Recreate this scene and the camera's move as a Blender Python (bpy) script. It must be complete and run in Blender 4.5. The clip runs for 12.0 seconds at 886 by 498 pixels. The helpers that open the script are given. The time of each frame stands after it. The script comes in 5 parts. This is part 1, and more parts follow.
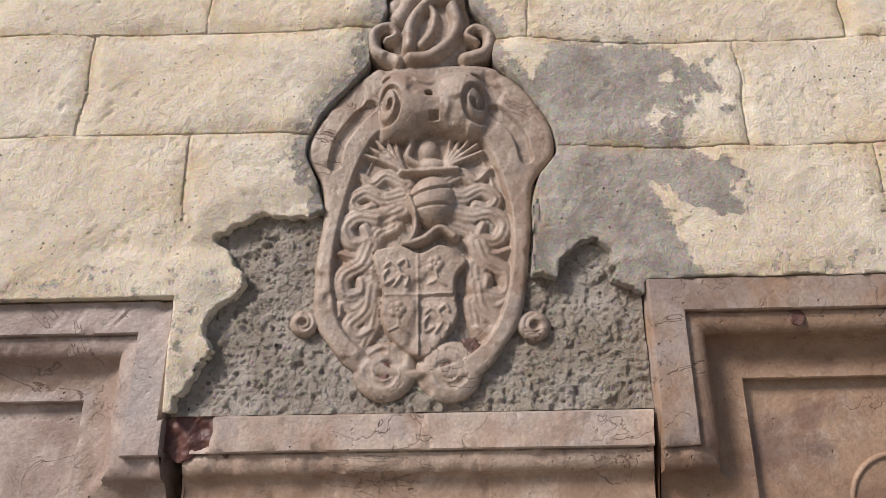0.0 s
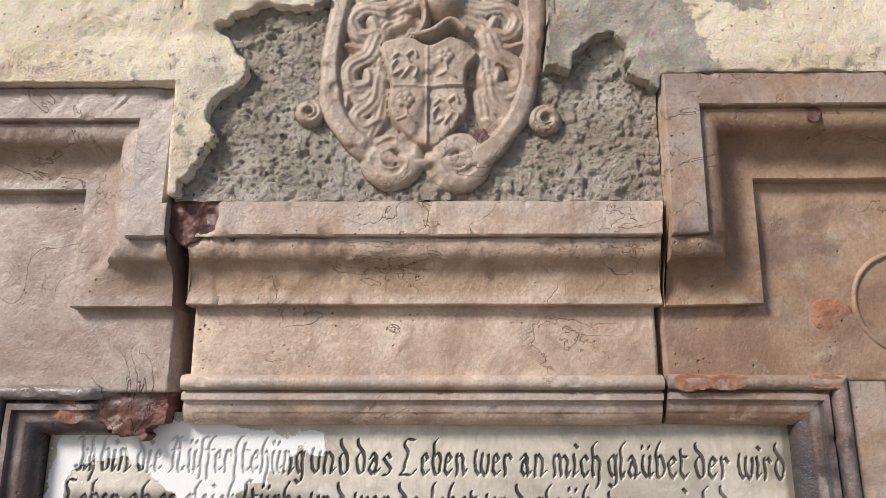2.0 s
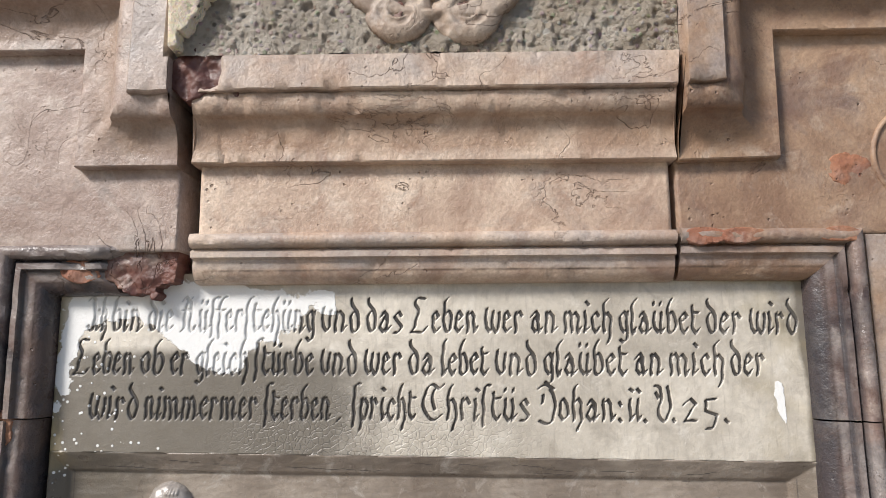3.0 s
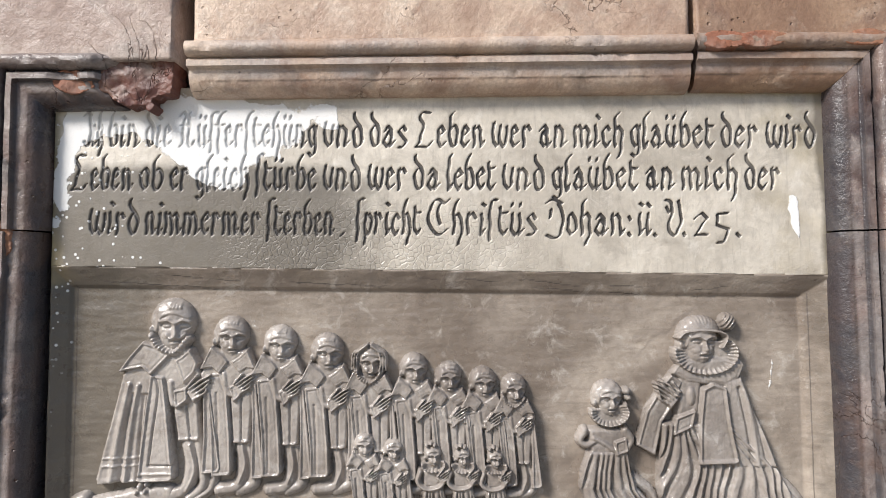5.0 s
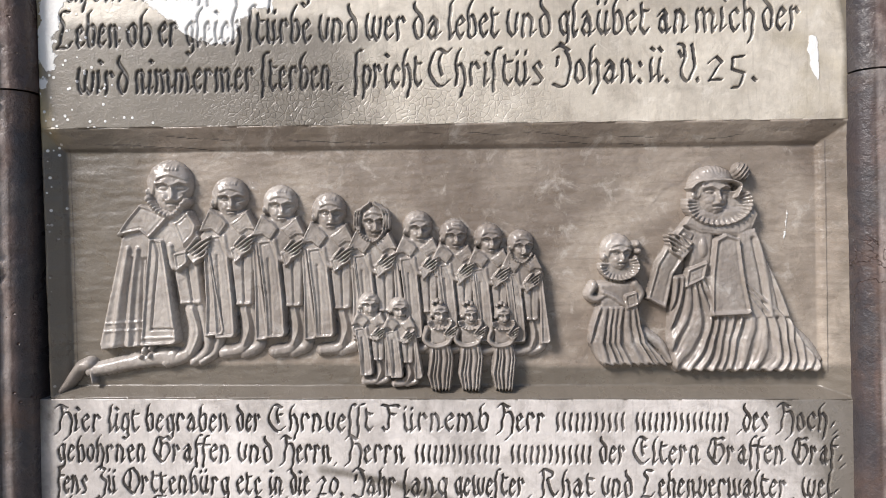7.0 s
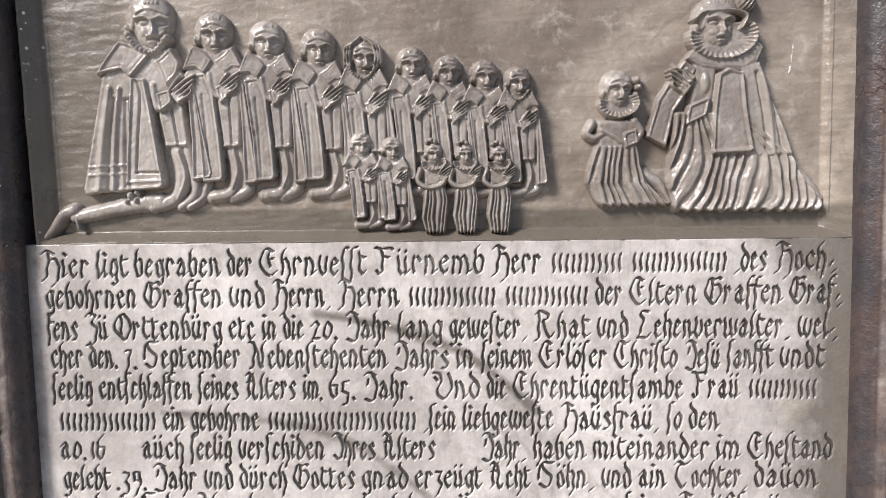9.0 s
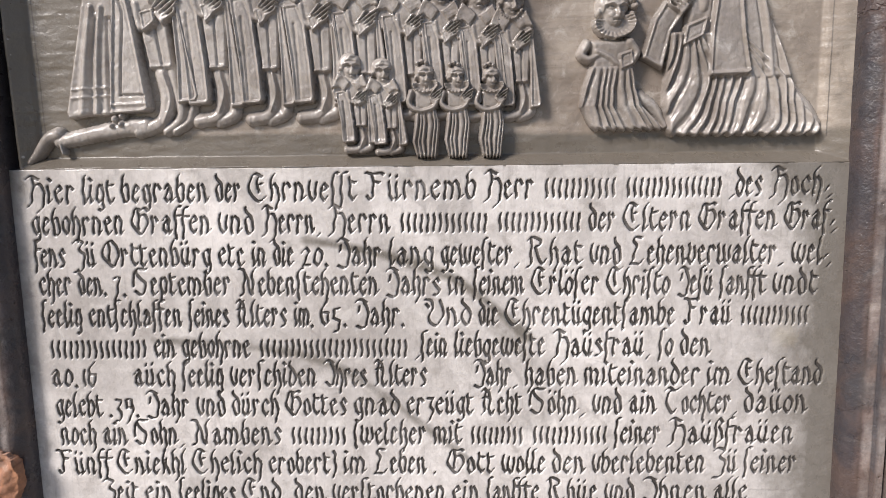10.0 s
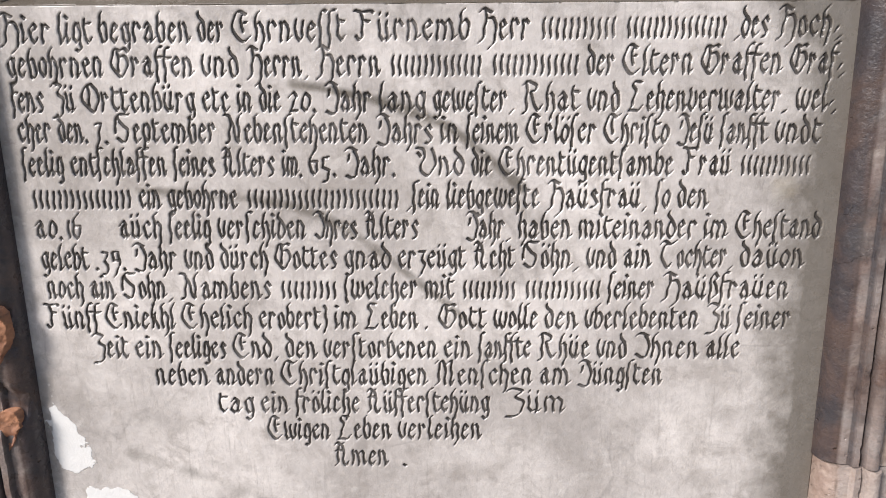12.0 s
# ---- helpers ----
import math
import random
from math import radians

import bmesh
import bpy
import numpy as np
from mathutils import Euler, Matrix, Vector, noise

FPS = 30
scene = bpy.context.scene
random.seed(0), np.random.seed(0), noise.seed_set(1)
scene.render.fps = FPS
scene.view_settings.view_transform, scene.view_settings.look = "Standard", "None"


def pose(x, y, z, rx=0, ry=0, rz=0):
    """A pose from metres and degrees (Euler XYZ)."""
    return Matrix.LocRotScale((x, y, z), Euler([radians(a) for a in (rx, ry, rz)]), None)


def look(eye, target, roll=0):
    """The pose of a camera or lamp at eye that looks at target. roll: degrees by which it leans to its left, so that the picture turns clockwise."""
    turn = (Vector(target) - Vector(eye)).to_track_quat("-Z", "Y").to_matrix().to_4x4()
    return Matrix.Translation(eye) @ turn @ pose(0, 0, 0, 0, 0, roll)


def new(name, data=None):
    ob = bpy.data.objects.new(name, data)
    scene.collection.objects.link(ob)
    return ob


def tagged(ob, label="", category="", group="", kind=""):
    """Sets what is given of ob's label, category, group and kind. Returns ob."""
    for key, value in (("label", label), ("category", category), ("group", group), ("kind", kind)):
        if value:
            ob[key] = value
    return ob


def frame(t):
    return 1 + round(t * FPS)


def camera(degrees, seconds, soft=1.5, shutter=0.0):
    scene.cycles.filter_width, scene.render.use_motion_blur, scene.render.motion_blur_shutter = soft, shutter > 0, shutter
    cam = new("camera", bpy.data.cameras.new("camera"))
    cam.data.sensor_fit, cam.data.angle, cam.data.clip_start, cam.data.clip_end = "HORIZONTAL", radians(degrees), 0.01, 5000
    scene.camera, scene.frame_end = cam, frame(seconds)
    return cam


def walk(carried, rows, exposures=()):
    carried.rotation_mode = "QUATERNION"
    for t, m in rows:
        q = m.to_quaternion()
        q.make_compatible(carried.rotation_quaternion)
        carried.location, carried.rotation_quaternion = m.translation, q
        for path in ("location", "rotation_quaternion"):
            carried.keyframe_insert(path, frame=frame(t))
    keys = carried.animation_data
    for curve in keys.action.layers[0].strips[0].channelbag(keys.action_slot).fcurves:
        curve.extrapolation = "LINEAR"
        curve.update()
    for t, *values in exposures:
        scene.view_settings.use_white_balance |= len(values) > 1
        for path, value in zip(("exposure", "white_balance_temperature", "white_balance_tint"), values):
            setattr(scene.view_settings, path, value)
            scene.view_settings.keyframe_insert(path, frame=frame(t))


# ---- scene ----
cam = camera(68.0, 12.0, soft=0.9)
PATH = [
    (0, (0.02, -0.662, -0.055), (-0.01, 1.227, 0.601), -1.0),
    (0.5, (0.016, -0.655, -0.069), (-0.014, 1.246, 0.551), -0.5),
    (1, (0.018, -0.646, -0.102), (-0.003, 1.268, 0.479), -0.2),
    (1.5, (0.009, -0.636, -0.126), (-0.011, 1.297, 0.384), 0.2),
    (2, (0.006, -0.618, -0.172), (-0.012, 1.332, 0.273), 0.0),
    (2.5, (0.007, -0.606, -0.211), (-0.02, 1.359, 0.161), -0.4),
    (3, (0.001, -0.593, -0.252), (-0.032, 1.384, 0.044), -0.4),
    (3.5, (-0.006, -0.585, -0.294), (-0.051, 1.399, -0.049), -0.1),
    (5.5, (-0.001, -0.56, -0.378), (-0.049, 1.438, -0.301), -0.5),
    (6, (-0.005, -0.555, -0.401), (-0.057, 1.443, -0.359), -0.8),
    (6.5, (-0.003, -0.549, -0.422), (-0.06, 1.45, -0.422), -1.1),
    (7, (-0.003, -0.546, -0.44), (-0.065, 1.453, -0.477), -1.4),
    (7.5, (-0.007, -0.542, -0.464), (-0.072, 1.456, -0.546), -1.5),
    (7.7, (-0.007, -0.541, -0.476), (-0.076, 1.456, -0.563), -1.5),
    (9.3, (-0.004, -0.535, -0.54), (-0.05, 1.451, -0.765), -1.7),
    (9.5, (-0.002, -0.534, -0.546), (-0.05, 1.45, -0.794), -1.8),
    (10, (-0.002, -0.534, -0.563), (-0.044, 1.443, -0.862), -1.6),
    (10.5, (0.0, -0.535, -0.587), (-0.038, 1.435, -0.928), -1.3),
    (11, (0.001, -0.535, -0.609), (-0.036, 1.427, -0.996), -1.1),
    (11.5, (0.0, -0.532, -0.632), (-0.037, 1.421, -1.061), -1.2),
    (12, (0.001, -0.535, -0.645), (-0.039, 1.412, -1.101), -1.3),
]
EXPOSURES = [(0, -0.1, 6450, 17), (1.5, 0.05, 6450, 14), (2.5, 0.22, 6400, 12), (3.5, 0.22, 6350, 11), (5.5, 0.32, 6350, 12), (9.5, 0.24, 6400, 14), (12, 0.14, 6400, 14)]
walk(cam, [(t, look(eye, target, roll)) for t, eye, target, roll in PATH], exposures=EXPOSURES)

# ---- world and light ----
world = bpy.data.worlds.new("sky")
scene.world = world
world.use_nodes = True
wn = world.node_tree
sky = wn.nodes.new("ShaderNodeTexSky")
sky.sky_type = "NISHITA"
sky.sun_disc = False
sky.sun_elevation, sky.sun_rotation = radians(37), radians(227)
wn.links.new(sky.outputs[0], wn.nodes["Background"].inputs[0])
wn.nodes["Background"].inputs[1].default_value = 0.095

sun = new("sun", bpy.data.lights.new("sun", "SUN"))
sun.data.energy, sun.data.angle, sun.data.color = 4.1, radians(14), (1.0, 0.95, 0.87)
sun.matrix_world = look((-1.3, -1.2, 1.35), (0, 0, 0))


# ---- numbers on grids ----
def vnoise(x, z, size, seed=0):
    """Smooth value noise, 0 to 1, over arrays of places; size in metres."""
    u, v = x / size + 57.3, z / size + 91.7
    i, j = np.floor(u).astype(np.int64), np.floor(v).astype(np.int64)
    f, g = u - i, v - j
    f, g = f * f * (3 - 2 * f), g * g * (3 - 2 * g)

    def lattice(a, b):
        n = (a * 374761393 + b * 668265263 + seed * 974634777) & 0x7FFFFFFF
        n = ((n ^ (n >> 13)) * 1274126177) & 0x7FFFFFFF
        return ((n ^ (n >> 16)) & 0xFFFF) / 65535.0

    return (lattice(i, j) * (1 - f) + lattice(i + 1, j) * f) * (1 - g) + (lattice(i, j + 1) * (1 - f) + lattice(i + 1, j + 1) * f) * g


def fbm(x, z, size, seed=0, octaves=4):
    out, amp, total = 0, 1.0, 0.0
    for k in range(octaves):
        out, total = out + amp * vnoise(x, z, size / 2**k, seed + 17 * k), total + amp
        amp *= 0.5
    return out / total


def smooth(a, b, v):
    t = np.clip((v - a) / (b - a), 0, 1)
    return t * t * (3 - 2 * t)


def inside(x, z, pts):
    """Signed distance to a closed outline, positive inside."""
    best, odd = np.full(x.shape, 1e9), np.zeros(x.shape, bool)
    for (ax, az), (bx, bz) in zip(pts, pts[1:] + pts[:1]):
        ex, ez = bx - ax, bz - az
        t = np.clip(((x - ax) * ex + (z - az) * ez) / max(ex * ex + ez * ez, 1e-12), 0, 1)
        best = np.minimum(best, (x - ax - t * ex) ** 2 + (z - az - t * ez) ** 2)
        odd ^= ((az > z) != (bz > z)) & (x < ex * (z - az) / (ez if abs(ez) > 1e-12 else 1e-12) + ax)
    return np.where(odd, 1, -1) * np.sqrt(best)


def curved(pts, n=8, closed=False):
    """A smooth line through some points (Catmull-Rom)."""
    p = np.array(pts, float)
    p = np.vstack([p[-1], p, p[0], p[1]]) if closed else np.vstack([2 * p[0] - p[1], p, 2 * p[-1] - p[-2]])
    out = []
    for a, b, c, d in zip(p, p[1:], p[2:], p[3:]):
        for t in np.linspace(0, 1, n, endpoint=False):
            out.append(0.5 * (2 * b + (c - a) * t + (2 * a - 5 * b + 4 * c - d) * t * t + (3 * b - a - 3 * c + d) * t**3))
    if not closed:
        out.append(p[-2])
    return [(float(q[0]), float(q[-1])) for q in out]


def along(x, z, pts):
    """Distance to an open line, and how far along it (0 to 1) the nearest place lies."""
    best, where, n = np.full(x.shape, 1e9), np.zeros(x.shape), len(pts) - 1
    for k in range(n):
        (ax, az), (bx, bz) = pts[k], pts[k + 1]
        ex, ez = bx - ax, bz - az
        t = np.clip(((x - ax) * ex + (z - az) * ez) / max(ex * ex + ez * ez, 1e-12), 0, 1)
        d = (x - ax - t * ex) ** 2 + (z - az - t * ez) ** 2
        near = d < best
        best, where = np.where(near, d, best), np.where(near, (k + t) / n, where)
    return np.sqrt(best), where


def roll(x, z, pts, r0, r1, high):
    """Height of a rounded strand along a line, its half width going from r0 to r1."""
    d, t = along(x, z, pts)
    r = r0 + (r1 - r0) * t
    return high * np.sqrt(np.clip(1 - (d / r) ** 2, 0, 1))


def spiral(cx, cz, r0, r1, a0, turns, n=26):
    return [(cx + (r0 + (r1 - r0) * k / n) * math.cos(a0 + turns * 2 * math.pi * k / n),
             cz + (r0 + (r1 - r0) * k / n) * math.sin(a0 + turns * 2 * math.pi * k / n)) for k in range(n + 1)]


def dome(x, z, cx, cz, rx, rz, high, turn=0.0):
    c, s = math.cos(turn), math.sin(turn)
    u, v = ((x - cx) * c + (z - cz) * s) / rx, (-(x - cx) * s + (z - cz) * c) / rz
    return high * np.sqrt(np.clip(1 - u * u - v * v, 0, 1))


# ---- meshes ----
def mesh_object(name, verts, faces, material, parent=None, label="", flat=False, attrs=None):
    me = bpy.data.meshes.new(name)
    verts, faces = np.asarray(verts, np.float32), np.asarray(faces, np.int32)
    me.vertices.add(len(verts))
    me.vertices.foreach_set("co", verts.ravel())
    me.loops.add(faces.size)
    me.loops.foreach_set("vertex_index", faces.ravel())
    me.polygons.add(len(faces))
    me.polygons.foreach_set("loop_start", np.arange(len(faces), dtype=np.int32) * faces.shape[1])
    me.update(calc_edges=True)
    if not flat:
        me.polygons.foreach_set("use_smooth", np.ones(len(faces), bool))
    for key, values in (attrs or {}).items():
        me.attributes.new(key, "FLOAT", "POINT").data.foreach_set("value", np.asarray(values, np.float32))
    me.materials.append(material)
    ob = new(name, me)
    ob.parent = parent
    return tagged(ob, label)


def part(name, bm, material, parent=None, label="", sleek=False):
    me = bpy.data.meshes.new(name)
    bmesh.ops.recalc_face_normals(bm, faces=bm.faces)
    bm.to_mesh(me)
    bm.free()
    if sleek:
        me.polygons.foreach_set("use_smooth", np.ones(len(me.polygons), bool))
    me.materials.append(material)
    ob = new(name, me)
    ob.parent = parent
    return tagged(ob, label)


def thing(name, label, category, group="", kind="", at=(0, 0, 0)):
    ob = new(name)
    ob.empty_display_size = 0.05
    return tagged(ob, label, category, group, kind)


def field(name, x0, x1, z0, z1, step, height, material, parent=None, label="", cut=None, back=None, attrs=None):
    """A carved sheet facing -y: height(x, z) gives how far it stands out. Where cut(x, z) <= 0 there is nothing;
    back: the height to which its rim turns back."""
    nx, nz = max(2, round((x1 - x0) / step)) + 1, max(2, round((z1 - z0) / step)) + 1
    gx, gz = np.meshgrid(np.linspace(x0, x1, nx), np.linspace(z0, z1, nz))
    h = height(gx, gz)
    c = cut(gx, gz) if cut is not None else np.ones_like(gx)
    if cut is not None:
        # slide the rim's places onto the outline, so that it runs smoothly
        dz, dx = np.gradient(c, gz[1, 0] - gz[0, 0], gx[0, 1] - gx[0, 0])
        n2 = dx * dx + dz * dz + 1e-9
        far = c / np.sqrt(n2)
        k = np.where(np.abs(far) < step, np.clip(-far, -step * 0.6, step * 0.6), 0)
        px, pz = gx + k * dx / np.sqrt(n2), gz + k * dz / np.sqrt(n2)
        keep = c > -0.5 * step * np.sqrt(n2)
    else:
        px, pz, keep = gx, gz, np.ones(gx.shape, bool)
    ids = np.arange(nx * nz).reshape(nz, nx)
    a, b, d, e = ids[:-1, :-1].ravel(), ids[:-1, 1:].ravel(), ids[1:, 1:].ravel(), ids[1:, :-1].ravel()
    flags = keep.ravel()
    good = flags[a] & flags[b] & flags[d] & flags[e]
    faces = np.stack([a[good], b[good], d[good], e[good]], 1)
    verts = np.stack([px.ravel(), -h.ravel(), pz.ravel()], 1)
    extra = {k: f(gx, gz).ravel() for k, f in (attrs or {}).items()}
    if back is not None and len(faces):
        edges = np.concatenate([faces[:, [0, 1]], faces[:, [1, 2]], faces[:, [2, 3]], faces[:, [3, 0]]])
        codes = set(map(tuple, edges.tolist()))
        rim = np.array([(p, q) for p, q in edges.tolist() if (q, p) not in codes])
        used = np.unique(rim)
        deep = {int(v): len(verts) + n for n, v in enumerate(used)}
        low = verts[used].copy()
        low[:, 1] = -back
        verts = np.vstack([verts, low])
        extra = {k: np.r_[v, v[used]] for k, v in extra.items()}
        faces = np.vstack([faces, [(q, p, deep[p], deep[q]) for p, q in rim.tolist()]])
    used = np.unique(faces)
    order = np.zeros(len(verts), np.int64)
    order[used] = np.arange(len(used))
    return mesh_object(name, verts[used], order[faces], material, parent, label, attrs={k: v[used] for k, v in extra.items()})


# ---- materials ----
def material(name, rough=0.6, spec=0.4):
    m = bpy.data.materials.new(name)
    m.use_nodes = True
    nt = m.node_tree
    b = nt.nodes["Principled BSDF"]
    b.inputs["Roughness"].default_value = rough
    b.inputs["Specular IOR Level"].default_value = spec
    return m, nt, b


class Nodes:
    """Short hand for the node trees."""

    def __init__(self, nt):
        self.nt = nt
        self.place = nt.nodes.new("ShaderNodeNewGeometry").outputs["Position"]

    def noise(self, scale, detail=4.0, rough=0.55, warp=0.0, stretch=None):
        n = self.nt.nodes.new("ShaderNodeTexNoise")
        n.inputs["Scale"].default_value, n.inputs["Detail"].default_value = scale, detail
        n.inputs["Roughness"].default_value, n.inputs["Distortion"].default_value = rough, warp
        if stretch:
            s = self.nt.nodes.new("ShaderNodeVectorMath")
            s.operation = "MULTIPLY"
            s.inputs[1].default_value = stretch
            self.nt.links.new(self.place, s.inputs[0])
            self.nt.links.new(s.outputs[0], n.inputs["Vector"])
        else:
            self.nt.links.new(self.place, n.inputs["Vector"])
        return n.outputs["Fac"]

    def cells(self, scale, feature="F1", output="Distance", jitter=1.0):
        n = self.nt.nodes.new("ShaderNodeTexVoronoi")
        n.feature = feature
        n.inputs["Scale"].default_value = scale
        n.inputs["Randomness"].default_value = jitter
        self.nt.links.new(self.place, n.inputs["Vector"])
        return n.outputs[output]

    def span(self, fac, a, b, c=0.0, d=1.0):
        n = self.nt.nodes.new("ShaderNodeMapRange")
        n.inputs[1].default_value, n.inputs[2].default_value = a, b
        n.inputs[3].default_value, n.inputs[4].default_value = c, d
        self.nt.links.new(fac, n.inputs[0])
        return n.outputs[0]

    def mix(self, fac, a, b, mode="MIX"):
        n = self.nt.nodes.new("ShaderNodeMix")
        n.data_type, n.blend_type = "RGBA", mode
        for sock, v in ((n.inputs[0], fac), (n.inputs[6], a), (n.inputs[7], b)):
            if isinstance(v, (int, float)):
                sock.default_value = v
            elif isinstance(v, tuple):
                sock.default_value = (*v, 1)
            else:
                self.nt.links.new(v, sock)
        return n.outputs[2]

    def math(self, op, a, b=0.0):
        n = self.nt.nodes.new("ShaderNodeMath")
        n.operation = op
        for sock, v in ((n.inputs[0], a), (n.inputs[1], b)):
            if isinstance(v, (int, float)):
                sock.default_value = v
            else:
                self.nt.links.new(v, sock)
        return n.outputs[0]

    def attr(self, name):
        n = self.nt.nodes.new("ShaderNodeAttribute")
        n.attribute_name = name
        return n.outputs["Fac"]

    def bump(self, bsdf, height, depth, strength=1.0):
        n = self.nt.nodes.new("ShaderNodeBump")
        n.inputs["Distance"].default_value, n.inputs["Strength"].default_value = depth, strength
        self.nt.links.new(height, n.inputs["Height"])
        self.nt.links.new(n.outputs[0], bsdf.inputs["Normal"])

    def set(self, bsdf, name, value):
        self.nt.links.new(value, bsdf.inputs[name])


def stone(name, light, dark, stain, rough, vein=(0.09, 0.045, 0.03), pits=1.0, cloud=9.0, stained=(0.54, 0.68), grey=0.5, groove_dark=0.0):
    """Weathered limestone: clouds, stains, grey weathering, hairline veins, pits and fine grain."""
    m, nt, b = material(name, rough, 0.45)
    k = Nodes(nt)
    col = k.mix(k.span(k.noise(cloud, 6, 0.65, 0.7), 0.40, 0.59), dark, light)
    col = k.mix(k.math("MULTIPLY", k.span(k.noise(cloud * 1.7 + 3, 6, 0.66, 0.9), *stained), 0.85), col, stain)
    col = k.mix(k.math("MULTIPLY", k.span(k.noise(cloud * 0.8 + 11, 6, 0.7, 0.5), 0.5, 0.68), grey), col, (0.30, 0.275, 0.255))
    col = k.mix(k.span(k.noise(46, 5, 0.7, 0.3), 0.52, 0.72, 0.0, 0.55), col, k.mix(0.55, col, stain))
    col = k.mix(k.span(k.noise(27, 5, 0.7, 0.5), 0.56, 0.7, 0.0, 0.5), col, k.mix(0.5, light, (0.72, 0.66, 0.58)))
    # a moulding's arris strip weathers grey, its hollow is browner, the step between darker
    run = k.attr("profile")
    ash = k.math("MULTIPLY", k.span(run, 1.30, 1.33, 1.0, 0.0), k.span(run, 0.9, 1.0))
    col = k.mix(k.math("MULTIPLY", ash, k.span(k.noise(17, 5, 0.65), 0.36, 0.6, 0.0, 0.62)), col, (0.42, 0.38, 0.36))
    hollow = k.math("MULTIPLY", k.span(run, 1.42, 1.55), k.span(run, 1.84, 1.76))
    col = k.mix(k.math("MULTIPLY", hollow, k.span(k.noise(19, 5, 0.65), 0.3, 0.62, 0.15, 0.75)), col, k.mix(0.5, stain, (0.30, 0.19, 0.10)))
    step_line = k.math("MULTIPLY", k.span(run, 1.315, 1.327), k.span(run, 1.345, 1.33))
    col = k.mix(k.math("MULTIPLY", step_line, k.span(k.noise(40, 4), 0.35, 0.6, 0.1, 0.85)), col, (0.07, 0.05, 0.04))
    if groove_dark:
        # near black in the bead's two grooves and down its quarter round
        dark_run = k.math("MAXIMUM", k.math("MULTIPLY", k.span(run, 1.12, 1.135), k.span(run, 1.17, 1.15)), k.math("MULTIPLY", k.span(run, 1.21, 1.222), k.span(run, 1.25, 1.235)))
        dark_run = k.math("MAXIMUM", dark_run, k.span(run, 1.30, 1.37))
        col = k.mix(k.math("MULTIPLY", dark_run, groove_dark), col, (0.035, 0.036, 0.045))
    fine = k.noise(330, 3, 0.6)
    col = k.mix(k.span(fine, 0.35, 0.7, 0.0, 0.5), col, k.mix(0.5, col, (0.06, 0.04, 0.03)))
    wisp = k.math("ABSOLUTE", k.math("SUBTRACT", k.noise(13, 5, 0.55, 1.3), 0.5))
    veins = k.math("MULTIPLY", k.span(wisp, 0.0, 0.006, 1.0, 0.0), k.span(k.noise(7, 2), 0.50, 0.6))
    wisp2 = k.math("ABSOLUTE", k.math("SUBTRACT", k.noise(31, 4, 0.5, 2.2), 0.52))
    loops = k.math("MULTIPLY", k.span(wisp2, 0.0, 0.007, 0.55, 0.0), k.span(k.noise(12, 3), 0.60, 0.70))
    veins = k.math("MAXIMUM", veins, loops)
    col = k.mix(k.math("MULTIPLY", veins, 0.55), col, vein)
    hole = k.math("MULTIPLY", k.span(k.math("ADD", k.cells(130), k.math("MULTIPLY", k.math("SUBTRACT", k.noise(210, 3), 0.5), 0.45)), 0.06, 0.18, 1.0, 0.0), k.span(k.noise(33, 3), 0.56, 0.66))
    col = k.mix(k.math("MULTIPLY", hole, 0.75), col, vein)
    blotch = k.span(k.noise(6, 7, 0.72, 1.4), 0.50, 0.60)
    col = k.mix(k.math("MULTIPLY", blotch, 0.38), col, k.mix(0.6, stain, (0.20, 0.12, 0.08)))
    k.set(b, "Base Color", col)
    k.set(b, "Roughness", k.span(k.noise(60, 4), 0.3, 0.7, rough - 0.12, min(1, rough + 0.16)))
    relief = k.math("SUBTRACT", k.math("ADD", k.math("MULTIPLY", k.noise(120, 6, 0.65), 0.9), k.math("MULTIPLY", fine, 0.3)),
                    k.math("ADD", k.math("MULTIPLY", hole, 1.1 * pits), k.math("MULTIPLY", veins, 0.7)))
    k.bump(b, relief, 0.0014)
    return m


FRAME_STONE = stone("red_limestone", (0.68, 0.535, 0.42), (0.48, 0.35, 0.268), (0.32, 0.185, 0.125), 0.46, grey=0.5)
LEFT_STONE = stone("pale_red_limestone", (0.51, 0.41, 0.355), (0.33, 0.24, 0.20), (0.22, 0.145, 0.12), 0.46, grey=0.7)
RIGHT_STONE = stone("brown_red_limestone", (0.42, 0.285, 0.19), (0.28, 0.175, 0.115), (0.17, 0.08, 0.052), 0.46, grey=0.4)
JAMB_STONE = stone("dark_red_limestone", (0.21, 0.14, 0.118), (0.095, 0.064, 0.058), (0.036, 0.030, 0.035), 0.30, stained=(0.46, 0.6), grey=0.4, groove_dark=0.8)
CREST_STONE = stone("carved_limestone", (0.49, 0.395, 0.315), (0.35, 0.262, 0.20), (0.27, 0.165, 0.105), 0.48, pits=0.7, cloud=14, grey=0.55)
RUST = stone("red_brown_break", (0.16, 0.06, 0.045), (0.09, 0.035, 0.03), (0.22, 0.10, 0.06), 0.45)


